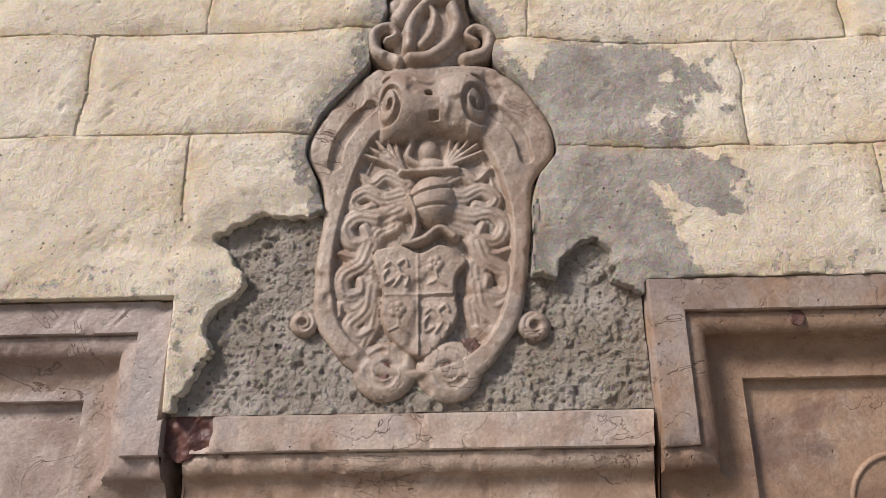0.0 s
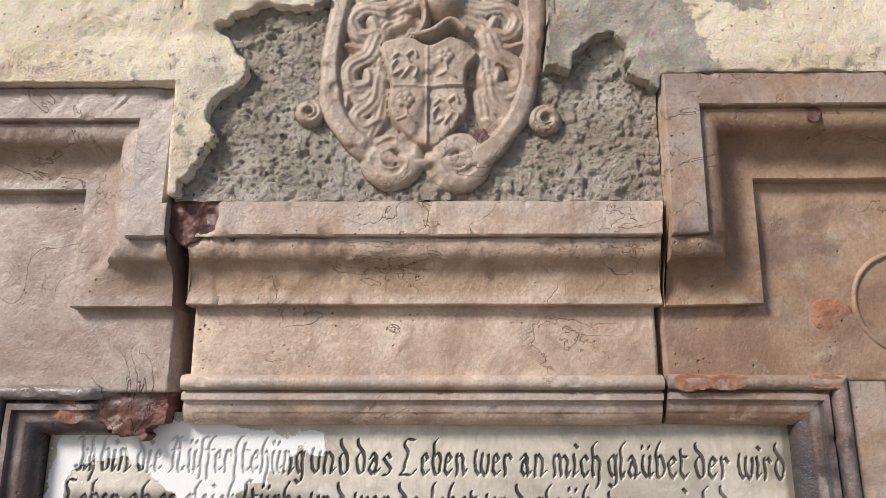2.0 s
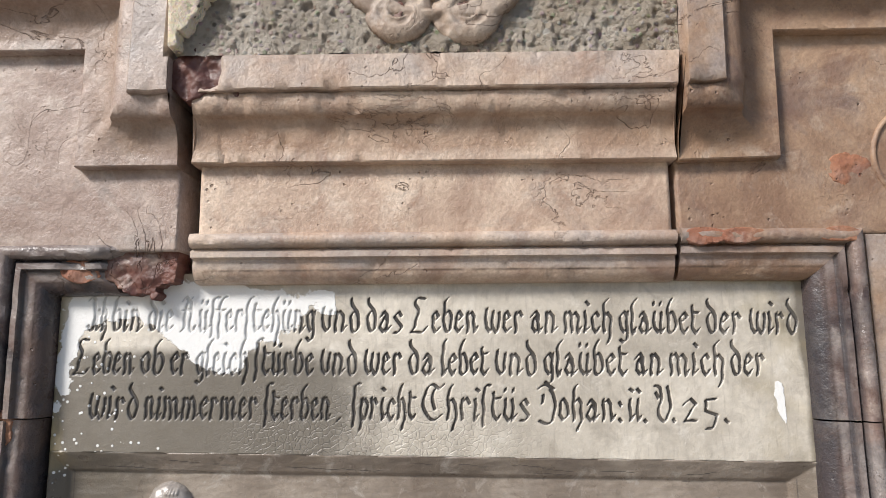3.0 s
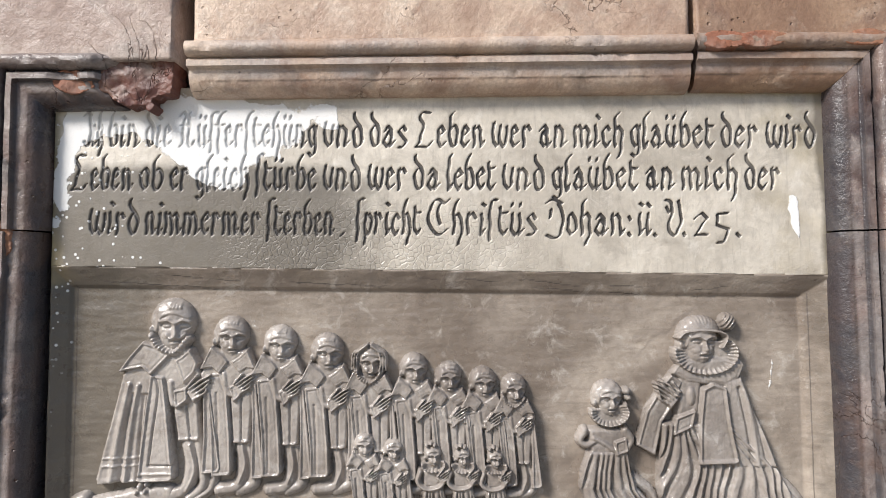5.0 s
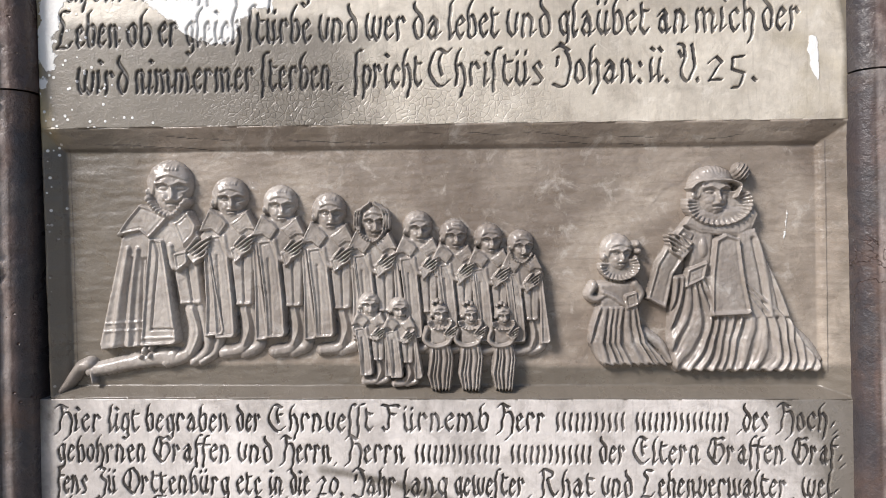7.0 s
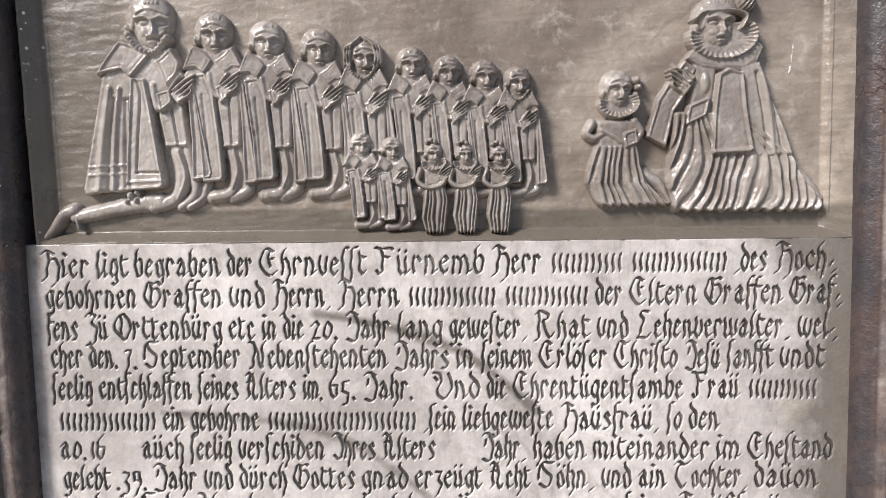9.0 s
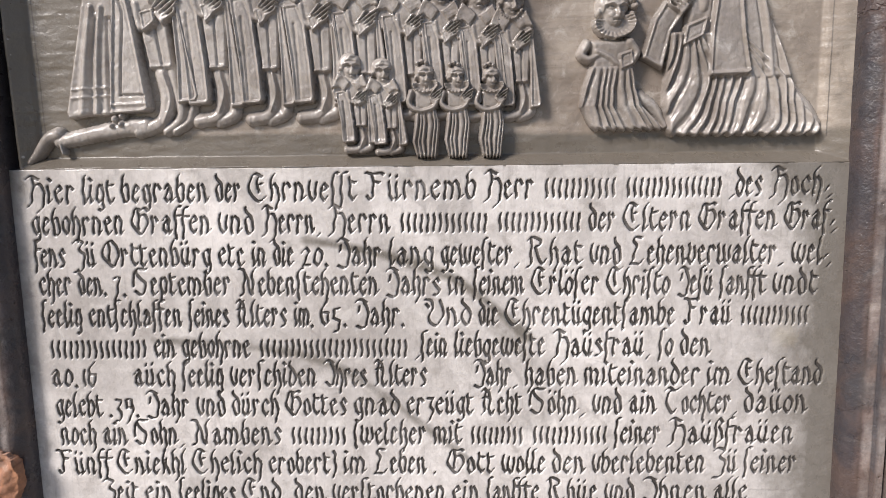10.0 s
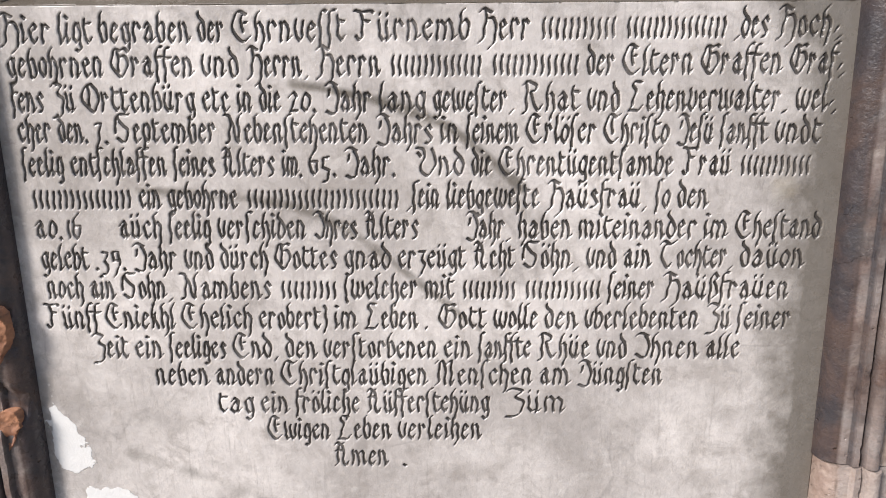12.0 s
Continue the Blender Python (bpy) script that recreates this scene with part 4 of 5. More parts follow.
def bare(x, z):
    """Where the cream paint has come off."""
    right = smooth(0.05, 0.0, np.abs(x - 0.165 - 0.02 * np.sin(z * 20)) - 0.045) * smooth(0.46, 0.3, z)
    wx, wz = x + (fbm(x, z, 0.07, 71, 4) - 0.5) * 0.16, z + (fbm(x, z, 0.07, 75, 4) - 0.5) * 0.16
    flakes = 0.75 * smooth(0.12, 0.2, wx) * smooth(0.36, 0.26, wx) * smooth(0.15, 0.22, wz) * smooth(0.42, 0.33, wz) * (0.4 + 0.9 * fbm(x, z, 0.05, 79, 4))
    low = 0.42 * smooth(0.19, 0.13, z)
    rim = 0.62 * smooth(0.045, 0.0, -inside(x, z, ARMS))
    left = 0.35 * smooth(0.18, 0.13, z) * smooth(-0.24, -0.2, x)
    return np.clip(np.maximum.reduce([0.95 * right, flakes, low, rim, left]), 0, 1)


def joint(x, z):
    b, h = bed_joint(x, z)[0], head_joint(x, z)
    return np.maximum(np.exp(-((b / 0.008) ** 2)), np.exp(-((h / 0.009) ** 2))) * smooth(0.14, 0.2, z)


def over_bricks(x, z):
    return smooth(0.150, 0.166, z)


field("plaster", -0.75, 0.75, -0.03, 0.66, 0.0024, lambda x, z: wall_high(x, z) - 0.0007 * over_bricks(x, z), PLASTER, wall, "cream limewash flaking off grey render",
      cut=wall_cut, back=0.045, attrs={"bare": bare, "joint": joint})


def head_index(x, z):
    course = bed_joint(x, z)[1]
    s = x + np.where(course % 2 == 0, 0.362, 0.242) + 0.008 * (vnoise(x * 0, z, 0.04, 8) - 0.5) - np.where(x > 0, 0.012, 0)
    return np.floor(s / 0.335)


for course in (-1, 0, 1, 2):
    for place in range(-2, 4):
        x0 = place * 0.335 - (0.362 if course % 2 == 0 else 0.242)

        def one(x, z, course=course, place=place):
            mine = (bed_joint(x, z)[1] == course) & (head_index(x, z) == place)
            rim = np.minimum(bed_joint(x, z)[0], head_joint(x, z)) + 0.0004 + (fbm(x, z, 0.012, 87, 3) - 0.5) * 0.003
            return np.minimum(np.where(mine, rim, -0.004), np.minimum(wall_cut(x, z), z - 0.172 + (fbm(x, z, 0.03, 88, 4) - 0.5) * 0.03))
        lo, hi = 0.281 + course * 0.1235 - 0.036, 0.281 + (course + 1) * 0.1235 + 0.012
        if x0 > 0.6 or x0 + 0.36 < -0.6 or (one(*np.meshgrid(np.linspace(x0 - 0.01, x0 + 0.36, 40), np.linspace(lo, hi, 30))) > 0).sum() < 12:
            continue
        field("brick", x0 - 0.016, x0 + 0.368, max(lo, 0.155), hi, 0.0022, lambda x, z: wall_high(x, z) - 0.0009 * smooth(0.205, 0.175, z), PLASTER, wall, cut=one, back=0.06, attrs={"bare": bare, "joint": joint})


def mortar_high(x, z):
    grit = smooth(0.5, 0.85, vnoise(x, z, 0.004, 81)) * 0.0014 + smooth(0.6, 0.9, vnoise(x, z, 0.009, 82)) * 0.0022
    return 0.0545 + (fbm(x, z, 0.035, 83, 5) - 0.5) * 0.010 + grit - smooth(0.76, 0.88, vnoise(x, z, 0.006, 84)) * 0.0022 + (vnoise(x, z, 0.0028, 85) - 0.5) * 0.0016


field("exposed_mortar", -0.2405, 0.1975, 0.0005, 0.22, 0.0013, mortar_high, MORTAR, wall, "rough grey mortar with gravel, laid bare")


# ---- what closes the place round the camera ----
ground = field("ground", -6, 6, -6, 6, 0.5, lambda x, z: x * 0, GROUND)
ground.matrix_world = Matrix.Translation((0, 0, -2.1)) @ Matrix.Rotation(radians(-90), 4, "X")
tagged(ground, "worn grey stone paving in front of the wall", "floor", kind="structure")


def block(name, lo, hi, material, parent=None, label=""):
    bm = bmesh.new()
    bmesh.ops.create_cube(bm, size=1, matrix=Matrix.Translation([(a + b) / 2 for a, b in zip(lo, hi)]) @ Matrix.Diagonal([b - a for a, b in zip(lo, hi)] + [1]))
    return part(name, bm, material, parent, label)


block("wall_core", (-6, 0.032, -2.1), (6, 0.4, 2.2), MORTAR, wall)


# ---- the coat of arms over the lintel ----
def arms_high(x, z):
    out = curved([(-0.127, 0.262), (-0.113, 0.228), (-0.107, 0.193), (-0.113, 0.135), (-0.112, 0.09), (-0.098, 0.062), (-0.07, 0.035), (-0.015, 0.028), (0.04, 0.03), (0.068, 0.06),
                  (0.084, 0.09), (0.096, 0.164), (0.101, 0.218), (0.125, 0.256), (0.116, 0.302), (0.084, 0.344), (0.05, 0.36), (-0.04, 0.36), (-0.065, 0.353), (-0.104, 0.314)], 6, True)
    body = inside(x, z, out)
    h = 0.058 * (body > 0) + 0.0075 * np.sqrt(np.clip(1 - (1 - np.clip(body / 0.007, 0, 1)) ** 2, 0, 1)) * (body > 0)
    # the oval field, sunk inside the strapwork
    oval = inside(x, z, curved([(-0.092, 0.181), (-0.097, 0.12), (-0.085, 0.075), (-0.05, 0.045), (-0.012, 0.036), (0.035, 0.05), (0.064, 0.085), (0.078, 0.14), (0.078, 0.2), (0.062, 0.255), (0.035, 0.285),
                                (-0.04, 0.288), (-0.07, 0.258)], 6, True))
    h = h - 0.0105 * smooth(-0.001, 0.006, oval)
    h = h + 0.0025 * np.exp(-(((oval - 0.0115) / 0.002) ** 2)) * (oval > 0)
    # sunk panels in the strapwork
    for line in ([(-0.098, 0.245), (-0.092, 0.272), (-0.075, 0.298), (-0.062, 0.312)], [(0.096, 0.248), (0.09, 0.275), (0.076, 0.295), (0.066, 0.305)]):
        d, _ = along(x, z, curved(line, 5))
        h = h - 0.006 * smooth(0.0075, 0.005, d)
    f = np.zeros_like(x)
    base = 0.0545

    def add(v):
        nonlocal f
        f = np.maximum(f, v)

    # mantling: curling strands down both sides of the helmet
    for m in (-1, 1):
        def strand(pts, r0, r1, high):
            d, t = along(x, z, pts)
            return roll(x, z, pts, r0 * 1.25, r1 * 1.3, high) - 0.0012 * np.exp(-((d - r0 * 0.3) / (r0 * 0.2)) ** 2) * (d < r0 * 0.8)

        def s(pts, c=-0.008, m=m):
            return curved([(c + m * px, pz) for px, pz in pts], 5)
        add(strand(s([(0.018, 0.225), (0.038, 0.235), (0.052, 0.226), (0.066, 0.238)]), 0.0078, 0.0039, 0.0065))
        add(strand(s([(0.02, 0.212), (0.04, 0.208), (0.058, 0.216), (0.072, 0.206), (0.064, 0.196), (0.052, 0.2)]), 0.0091, 0.0052, 0.0079))
        add(strand(s([(0.022, 0.196), (0.045, 0.188), (0.066, 0.19), (0.078, 0.178), (0.07, 0.162), (0.054, 0.166), (0.058, 0.178)]), 0.0104, 0.0052, 0.0086))
        add(strand(s([(0.03, 0.18), (0.046, 0.172), (0.05, 0.156), (0.066, 0.148), (0.082, 0.152)]), 0.0091, 0.0039, 0.0072))
        add(strand(s([(0.052, 0.16), (0.06, 0.14), (0.078, 0.128), (0.076, 0.11), (0.06, 0.112), (0.06, 0.124)]), 0.0104, 0.0052, 0.0094))
        add(strand(s([(0.05, 0.135), (0.052, 0.112), (0.066, 0.096), (0.078, 0.102), (0.08, 0.09)]), 0.0104, 0.0039, 0.0079))
        add(strand(s([(0.052, 0.118), (0.056, 0.095), (0.07, 0.08), (0.062, 0.07), (0.05, 0.076)]), 0.0104, 0.0059, 0.0086))
        add(strand(s([(0.046, 0.1), (0.05, 0.078), (0.058, 0.06), (0.046, 0.055)]), 0.0091, 0.0052, 0.0072))
        for k in range(5):  # wing feathers over the helmet
            a = 0.35 + 0.28 * k
            add(roll(x, z, s([(0.02, 0.238), (0.024 + 0.012 * math.cos(a), 0.243 + 0.012 * math.sin(a)), (0.026 + 0.036 * math.cos(a), 0.246 + 0.034 * math.sin(a))]), 0.0045, 0.003, 0.0085 - 0.0006 * k))
    # crest figure: plain rounded shapes between the wings
    add(dome(x, z, -0.003, 0.262, 0.011, 0.014, 0.010))
    add(dome(x, z, 0.0, 0.244, 0.016, 0.010, 0.010))
    add(roll(x, z, curved([(-0.024, 0.285), (-0.02, 0.27), (-0.024, 0.255), (-0.012, 0.245)], 5), 0.005, 0.004, 0.008))
    add(roll(x, z, [(-0.03, 0.236), (0.026, 0.238)], 0.0045, 0.0045, 0.012))
    # helmet
    helm = dome(x, z, 0.001, 0.204, 0.024, 0.029, 0.020)
    helm = helm - 0.003 * smooth(0.0022, 0.001, np.abs(z - 0.207 - 0.25 * (x + 0.024))) * (helm > 0.004)
    helm = helm - 0.002 * smooth(0.002, 0.001, np.abs(z - 0.196 - 0.12 * x)) * (helm > 0.004)
    add(helm)
    add(roll(x, z, curved([(-0.022, 0.208), (-0.016, 0.19), (-0.016, 0.172), (-0.022, 0.160)], 5), 0.0045, 0.004, 0.015))
    add(roll(x, z, curved([(-0.026, 0.158), (-0.008, 0.163), (0.008, 0.174), (0.022, 0.165)], 5), 0.006, 0.005, 0.015))
    # shield, quartered
    sh = inside(x, z, curved([(-0.056, 0.152), (-0.03, 0.158), (-0.012, 0.15), (0.01, 0.158), (0.034, 0.142), (0.024, 0.125), (0.022, 0.105), (0.024, 0.088), (0.012, 0.066), (-0.013, 0.047), (-0.04, 0.066), (-0.05, 0.088), (-0.048, 0.11), (-0.054, 0.13)], 5, True))
    top = 0.0125 * np.sqrt(np.clip(1 - (1 - np.clip(sh / 0.0035, 0, 1)) ** 2, 0, 1)) * (sh > 0)
    lower_right = (x > -0.0135) & (z < 0.1075)
    top = top - 0.0018 * lower_right * (sh > 0.002)
    top = top + 0.0012 * (np.exp(-((np.abs(x + 0.0135) / 0.0011) ** 2)) + np.exp(-((np.abs(z - 0.1075) / 0.0011) ** 2))) * (sh > 0.002)
    motif = np.zeros_like(x)
    for cx, cz in ((0.003, 0.137), (-0.033, 0.093)):
        for k in range(5):
            motif = np.maximum(motif, dome(x, z, cx + 0.0048 * math.cos(k * 1.257), cz + 0.0048 * math.sin(k * 1.257), 0.0036, 0.0036, 0.0022))
        motif = np.maximum(motif, dome(x, z, cx, cz, 0.002, 0.002, 0.0026))
        motif = np.maximum(motif, roll(x, z, curved([(cx, cz - 0.006), (cx + 0.001, cz - 0.015), (cx - 0.008, cz - 0.02)], 4), 0.0012, 0.0008, 0.0016))
        motif = np.maximum(motif, roll(x, z, curved([(cx + 0.001, cz - 0.015), (cx + 0.01, cz - 0.022)], 4), 0.0014, 0.0008, 0.0016))
    for cx, cz in ((-0.034, 0.13), (0.004, 0.085)):
        for pts in ([(-0.008, 0.012), (0.0, 0.006), (0.004, -0.004), (-0.002, -0.014)], [(0.0, 0.006), (0.008, 0.012), (0.011, 0.006)], [(0.003, -0.002), (0.011, -0.006), (0.009, -0.014)],
                    [(-0.004, -0.008), (-0.011, -0.012), (-0.012, -0.004), (-0.008, 0.002)], [(-0.006, 0.01), (-0.011, 0.005)]):
            motif = np.maximum(motif, roll(x, z, curved([(cx + a, cz + b) for a, b in pts], 4), 0.0022, 0.0013, 0.0022))
    top = np.where(sh > 0.003, top + motif, top)
    f = np.where(sh > 0, np.maximum(top, f * 0), f)
    h = np.where(oval > -0.004, np.maximum(h, base + f), h)
    # the double roll at the head
    span = np.clip(1 - np.abs((x - 0.003) / 0.060) ** 6, 0, 1)
    waist = 1 - 0.20 * np.exp(-(((x - 0.003) / 0.02) ** 2))
    r = np.clip(1 - ((z - 0.313 + 0.02 * np.abs(x)) / (0.042 * waist)) ** 2, 0, 1)
    scroll = 0.056 + 0.031 * waist * np.sqrt(r) * span
    for cx in (-0.043, 0.047):
        d, t = along(x, z, [(cx + 0.6 * (a - cx), b) for a, b in spiral(cx, 0.309, 0.031, 0.005, 1.6, 1.7 if cx < 0 else -1.7)])
        scroll = scroll - 0.006 * smooth(0.0038, 0.0012, d) * (r > 0.02) * (span > 0.1)
    scroll = scroll - 0.012 * smooth(0.0042, 0.003, np.hypot(x + 0.001, z - 0.318))
    scroll = scroll - 0.008 * smooth(0.0055, 0.004, np.maximum(np.abs(x - 0.004), np.abs(z - 0.293) * 1.2))
    h = np.where((r > 0) & (span > 0), np.maximum(h, scroll), h)
    # the ornament above
    crown = np.zeros_like(x)
    for pts, a, b, c in (([(-0.035, 0.366), (-0.058, 0.378), (-0.06, 0.402), (-0.044, 0.41), (-0.036, 0.398), (-0.046, 0.392)], 0.010, 0.005, 0.016),
                         ([(-0.02, 0.368), (0.0, 0.37), (0.022, 0.388), (0.03, 0.41), (0.026, 0.432)], 0.010, 0.009, 0.018),
                         ([(-0.022, 0.382), (-0.02, 0.41), (-0.004, 0.436), (0.014, 0.444), (0.032, 0.44)], 0.009, 0.008, 0.019),
                         ([(-0.008, 0.385), (0.002, 0.4), (0.006, 0.42), (0.0, 0.434)], 0.008, 0.006, 0.016),
                         ([(0.038, 0.368), (0.06, 0.376), (0.064, 0.396), (0.05, 0.406), (0.04, 0.396), (0.05, 0.388)], 0.009, 0.005, 0.014),
                         ([(-0.034, 0.42), (-0.02, 0.445), (0.004, 0.462), (0.03, 0.458)], 0.012, 0.010, 0.015)):
        crown = np.maximum(crown, roll(x, z, curved(pts, 6), a, b, c))
    crown = np.maximum(crown, dome(x, z, 0.0, 0.41, 0.045, 0.06, 0.008))
    crown = np.maximum(crown, dome(x, z, -0.036, 0.436, 0.012, 0.014, 0.014))
    h = np.where(crown > 0.0005, np.maximum(h, 0.056 + crown), h)
    # volutes at the foot and the small ears at the sides
    for cx, cz, rr, turn in ((-0.045, 0.037, 0.030, 1), (0.014, 0.036, 0.031, -1), (-0.121, 0.083, 0.014, -1), (0.094, 0.076, 0.016, 1)):
        d = np.hypot(x - cx, (z - cz) * 1.08)
        disc = 0.056 + 0.010 * np.sqrt(np.clip(1 - (d / rr) ** 4, 0, 1))
        e, _ = along(x, z, spiral(cx, cz, rr * 0.62, rr * 0.2, math.pi / 2, turn * 1.1))
        disc = disc - 0.0016 * smooth(rr * 0.13, rr * 0.04, e) - 0.005 * smooth(rr * 0.32, rr * 0.2, d)
        h = np.where(d < rr, np.maximum(h, disc), h)
    worn = (fbm(x, z, 0.03, 91, 4) - 0.5) * 0.0022 + (fbm(x, z, 0.006, 92, 3) - 0.5) * 0.0009
    lost = smooth(0.62, 0.75, fbm(x, z, 0.035, 95, 3)) * 0.003
    return h + (worn - lost) * (h > 0.02)


arms_kept = {}


def arms_once(x, z):
    return arms_kept.setdefault("h", arms_high(x, z) if not arms_kept else None)


def arms_cut(x, z):
    return (arms_once(x, z) - 0.05) * 0.3


arms = thing("coat_of_arms", "carved limestone coat of arms with scrollwork above the lintel", "coat of arms")
field("carving", -0.14, 0.14, 0.0, 0.475, 0.0011, arms_once, CREST_STONE, arms, cut=arms_cut, back=0.03)
for cx, cz, rr in ((-0.047, 0.036, 0.0075), (0.014, 0.036, 0.010), (0.034, 0.058, 0.008)):
    field("rust_plug", cx - rr * 1.6, cx + rr * 1.6, cz - rr * 1.6, cz + rr * 1.6, 0.001,
          lambda x, z, cx=cx, cz=cz: 0.0635 + (fbm(x, z, 0.006, 97) - 0.5) * 0.004, RUST, arms, "rust brown remnant of an iron dowel",
          cut=lambda x, z, cx=cx, cz=cz, rr=rr: rr - np.hypot(x - cx, z - cz) + (fbm(x, z, 0.007, 98) - 0.5) * 0.008, back=0.05)


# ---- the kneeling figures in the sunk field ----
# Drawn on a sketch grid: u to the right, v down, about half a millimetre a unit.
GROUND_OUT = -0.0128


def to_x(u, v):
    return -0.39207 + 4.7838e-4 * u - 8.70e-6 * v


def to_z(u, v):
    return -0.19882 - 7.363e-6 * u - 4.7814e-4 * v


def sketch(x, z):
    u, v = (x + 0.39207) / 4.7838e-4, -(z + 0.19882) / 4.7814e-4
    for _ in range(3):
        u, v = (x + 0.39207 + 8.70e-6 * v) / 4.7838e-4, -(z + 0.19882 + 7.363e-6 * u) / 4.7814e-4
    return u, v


def pad(u, v, pts, high, soft):
    """A flat piece with rounded rims."""
    d = inside(u, v, pts)
    return np.where(d > 0, high * np.sqrt(np.clip(1 - (1 - np.clip(d / soft, 0, 1)) ** 2, 0, 1)), 0)


def ridge(u, v, pts, wide):
    d, _ = along(u, v, pts)
    return np.exp(-((d / wide) ** 2))


def onto(h, v):
    """Adds v where there is stone to cut."""
    return np.where(h > 2, h + v, h)


def low(h):
    """Presses the higher layers together, as in a shallow relief."""
    return np.where(h > 6, 6 + (h - 6) * 0.72, h)


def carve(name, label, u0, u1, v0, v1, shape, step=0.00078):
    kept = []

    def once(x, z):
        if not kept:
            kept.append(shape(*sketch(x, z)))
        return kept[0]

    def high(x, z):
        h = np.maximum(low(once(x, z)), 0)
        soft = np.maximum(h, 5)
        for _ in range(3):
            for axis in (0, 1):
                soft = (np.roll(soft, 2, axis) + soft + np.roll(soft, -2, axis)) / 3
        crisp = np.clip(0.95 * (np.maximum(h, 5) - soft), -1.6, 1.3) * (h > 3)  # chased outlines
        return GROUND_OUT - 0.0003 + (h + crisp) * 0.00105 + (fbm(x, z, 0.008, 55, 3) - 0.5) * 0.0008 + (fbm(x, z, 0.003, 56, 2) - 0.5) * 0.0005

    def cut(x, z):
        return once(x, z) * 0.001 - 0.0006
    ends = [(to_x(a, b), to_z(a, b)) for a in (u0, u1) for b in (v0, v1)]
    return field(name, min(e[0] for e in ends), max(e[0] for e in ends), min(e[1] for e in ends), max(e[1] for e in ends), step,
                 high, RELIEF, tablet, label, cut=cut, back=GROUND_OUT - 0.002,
                 attrs={"drops": lambda x, z: 0.22 * vnoise(x, z, 0.06, 9), "grime_shade": lambda x, z: 0.35 * vnoise(x, z, 0.03, 19), "ochre": lambda x, z: 0.35 * vnoise(x, z, 0.05, 29),
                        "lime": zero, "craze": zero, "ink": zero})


def head(u, v, hx, hy, r, beard=False, hair=False, tuft=True, high=13.0):
    """A plain rounded head, turned a little aside, with close-cropped hair."""
    h = dome(u, v, hx, hy - r * 0.16, r * 0.98, r * 1.0, high)
    h = np.maximum(h, dome(u, v, hx + r * 0.08, hy + r * 0.40, r * 0.72, r * 0.82, high - 0.3))
    t = hx + r * 0.24
    # the cap of hair ends in a crisp line over the brow
    cap = inside(u, v, curved([(hx - r * 0.62, hy + r * 0.35), (hx - r * 0.45, hy - r * 0.15), (hx - r * 0.2, hy - r * 0.38), (t, hy - r * 0.44), (hx + r * 0.9, hy - r * 0.26), (hx + r * 1.3, hy - r * 0.9),
                               (hx, hy - r * 1.6), (hx - r * 1.4, hy - r * 0.8), (hx - r * 1.3, hy + r * 0.3)], 4, True))
    h = onto(h, 1.0 * smooth(-0.03 * r, 0.05 * r, cap) + 0.25 * np.sin((u - hx) * 9 / r + 2.5 * np.sin(v * 4 / r)) * (cap > 0))
    h = np.maximum(h, dome(u, v, hx - r * 0.78, hy + r * 0.22, r * 0.20, r * 0.30, high - 2.5))
    h = onto(h, -1.2 * dome(u, v, hx - r * 0.78, hy + r * 0.24, r * 0.09, r * 0.17, 1.0))
    # brows run into the nose; sunk eyes with round balls; a mouth and a chin
    for m in (-1, 1):
        wide = 0.44 if m < 0 else 0.36
        h = onto(h, -1.9 * dome(u, v, t + m * r * wide * 0.85, hy + r * 0.02, r * 0.29, r * 0.17, 1.0))
        h = onto(h, 1.3 * dome(u, v, t + m * r * wide * 0.85, hy + r * 0.04, r * 0.19, r * 0.09, 1.0))
        h = onto(h, 1.5 * ridge(u, v, [(t + m * r * 0.08, hy - r * 0.08), (t + m * r * 0.28, hy - r * 0.21), (t + m * r * (wide + 0.22), hy - r * 0.15)], r * 0.06))
        h = onto(h, 0.8 * dome(u, v, t + m * r * 0.42, hy + r * 0.36, r * 0.24, r * 0.22, 1.0))
    nose, run = along(u, v, [(t, hy - r * 0.1), (t + r * 0.05, hy + r * 0.38)])
    h = onto(h, (1.2 + 1.9 * run) * np.exp(-((nose / (r * (0.07 + 0.05 * run))) ** 2)))
    h = onto(h, 1.0 * ridge(u, v, [(t - r * 0.18, hy + r * 0.57), (t + r * 0.2, hy + r * 0.56)], r * 0.06) - 1.6 * ridge(u, v, [(t - r * 0.2, hy + r * 0.67), (t + r * 0.21, hy + r * 0.66)], r * 0.045)
             + 1.0 * ridge(u, v, [(t - r * 0.12, hy + r * 0.77), (t + r * 0.13, hy + r * 0.76)], r * 0.06))
    h = onto(h, 0.9 * dome(u, v, t, hy + r * 1.0, r * 0.22, r * 0.16, 1.0))
    if tuft:
        for k in range(4):
            h = onto(h, 0.9 * ridge(u, v, [(hx + r * (0.0 + 0.14 * k), hy - r * 0.72), (hx + r * (0.06 + 0.12 * k), hy - r * (0.86 + 0.05 * (k % 2)))], r * 0.055))
    if beard:
        line = curved([(hx - r * 0.8, hy + r * 0.45), (hx - r * 0.45, hy + r * 0.95), (t - r * 0.05, hy + r * 1.16), (hx + r * 0.72, hy + r * 0.6)], 6)
        d, run = along(u, v, line)
        h = np.where(d < r * 0.2, np.maximum(h, (high - 0.5) * np.sqrt(np.clip(1 - (d / (r * 0.2)) ** 2, 0, 1)) + 0.9 * np.sin(run * 75)), h)
        h = onto(h, 1.4 * ridge(u, v, curved([(t - r * 0.34, hy + r * 0.42), (t - r * 0.16, hy + r * 0.55), (t + r * 0.02, hy + r * 0.48), (t + r * 0.2, hy + r * 0.55), (t + r * 0.4, hy + r * 0.40)], 4), r * 0.06))
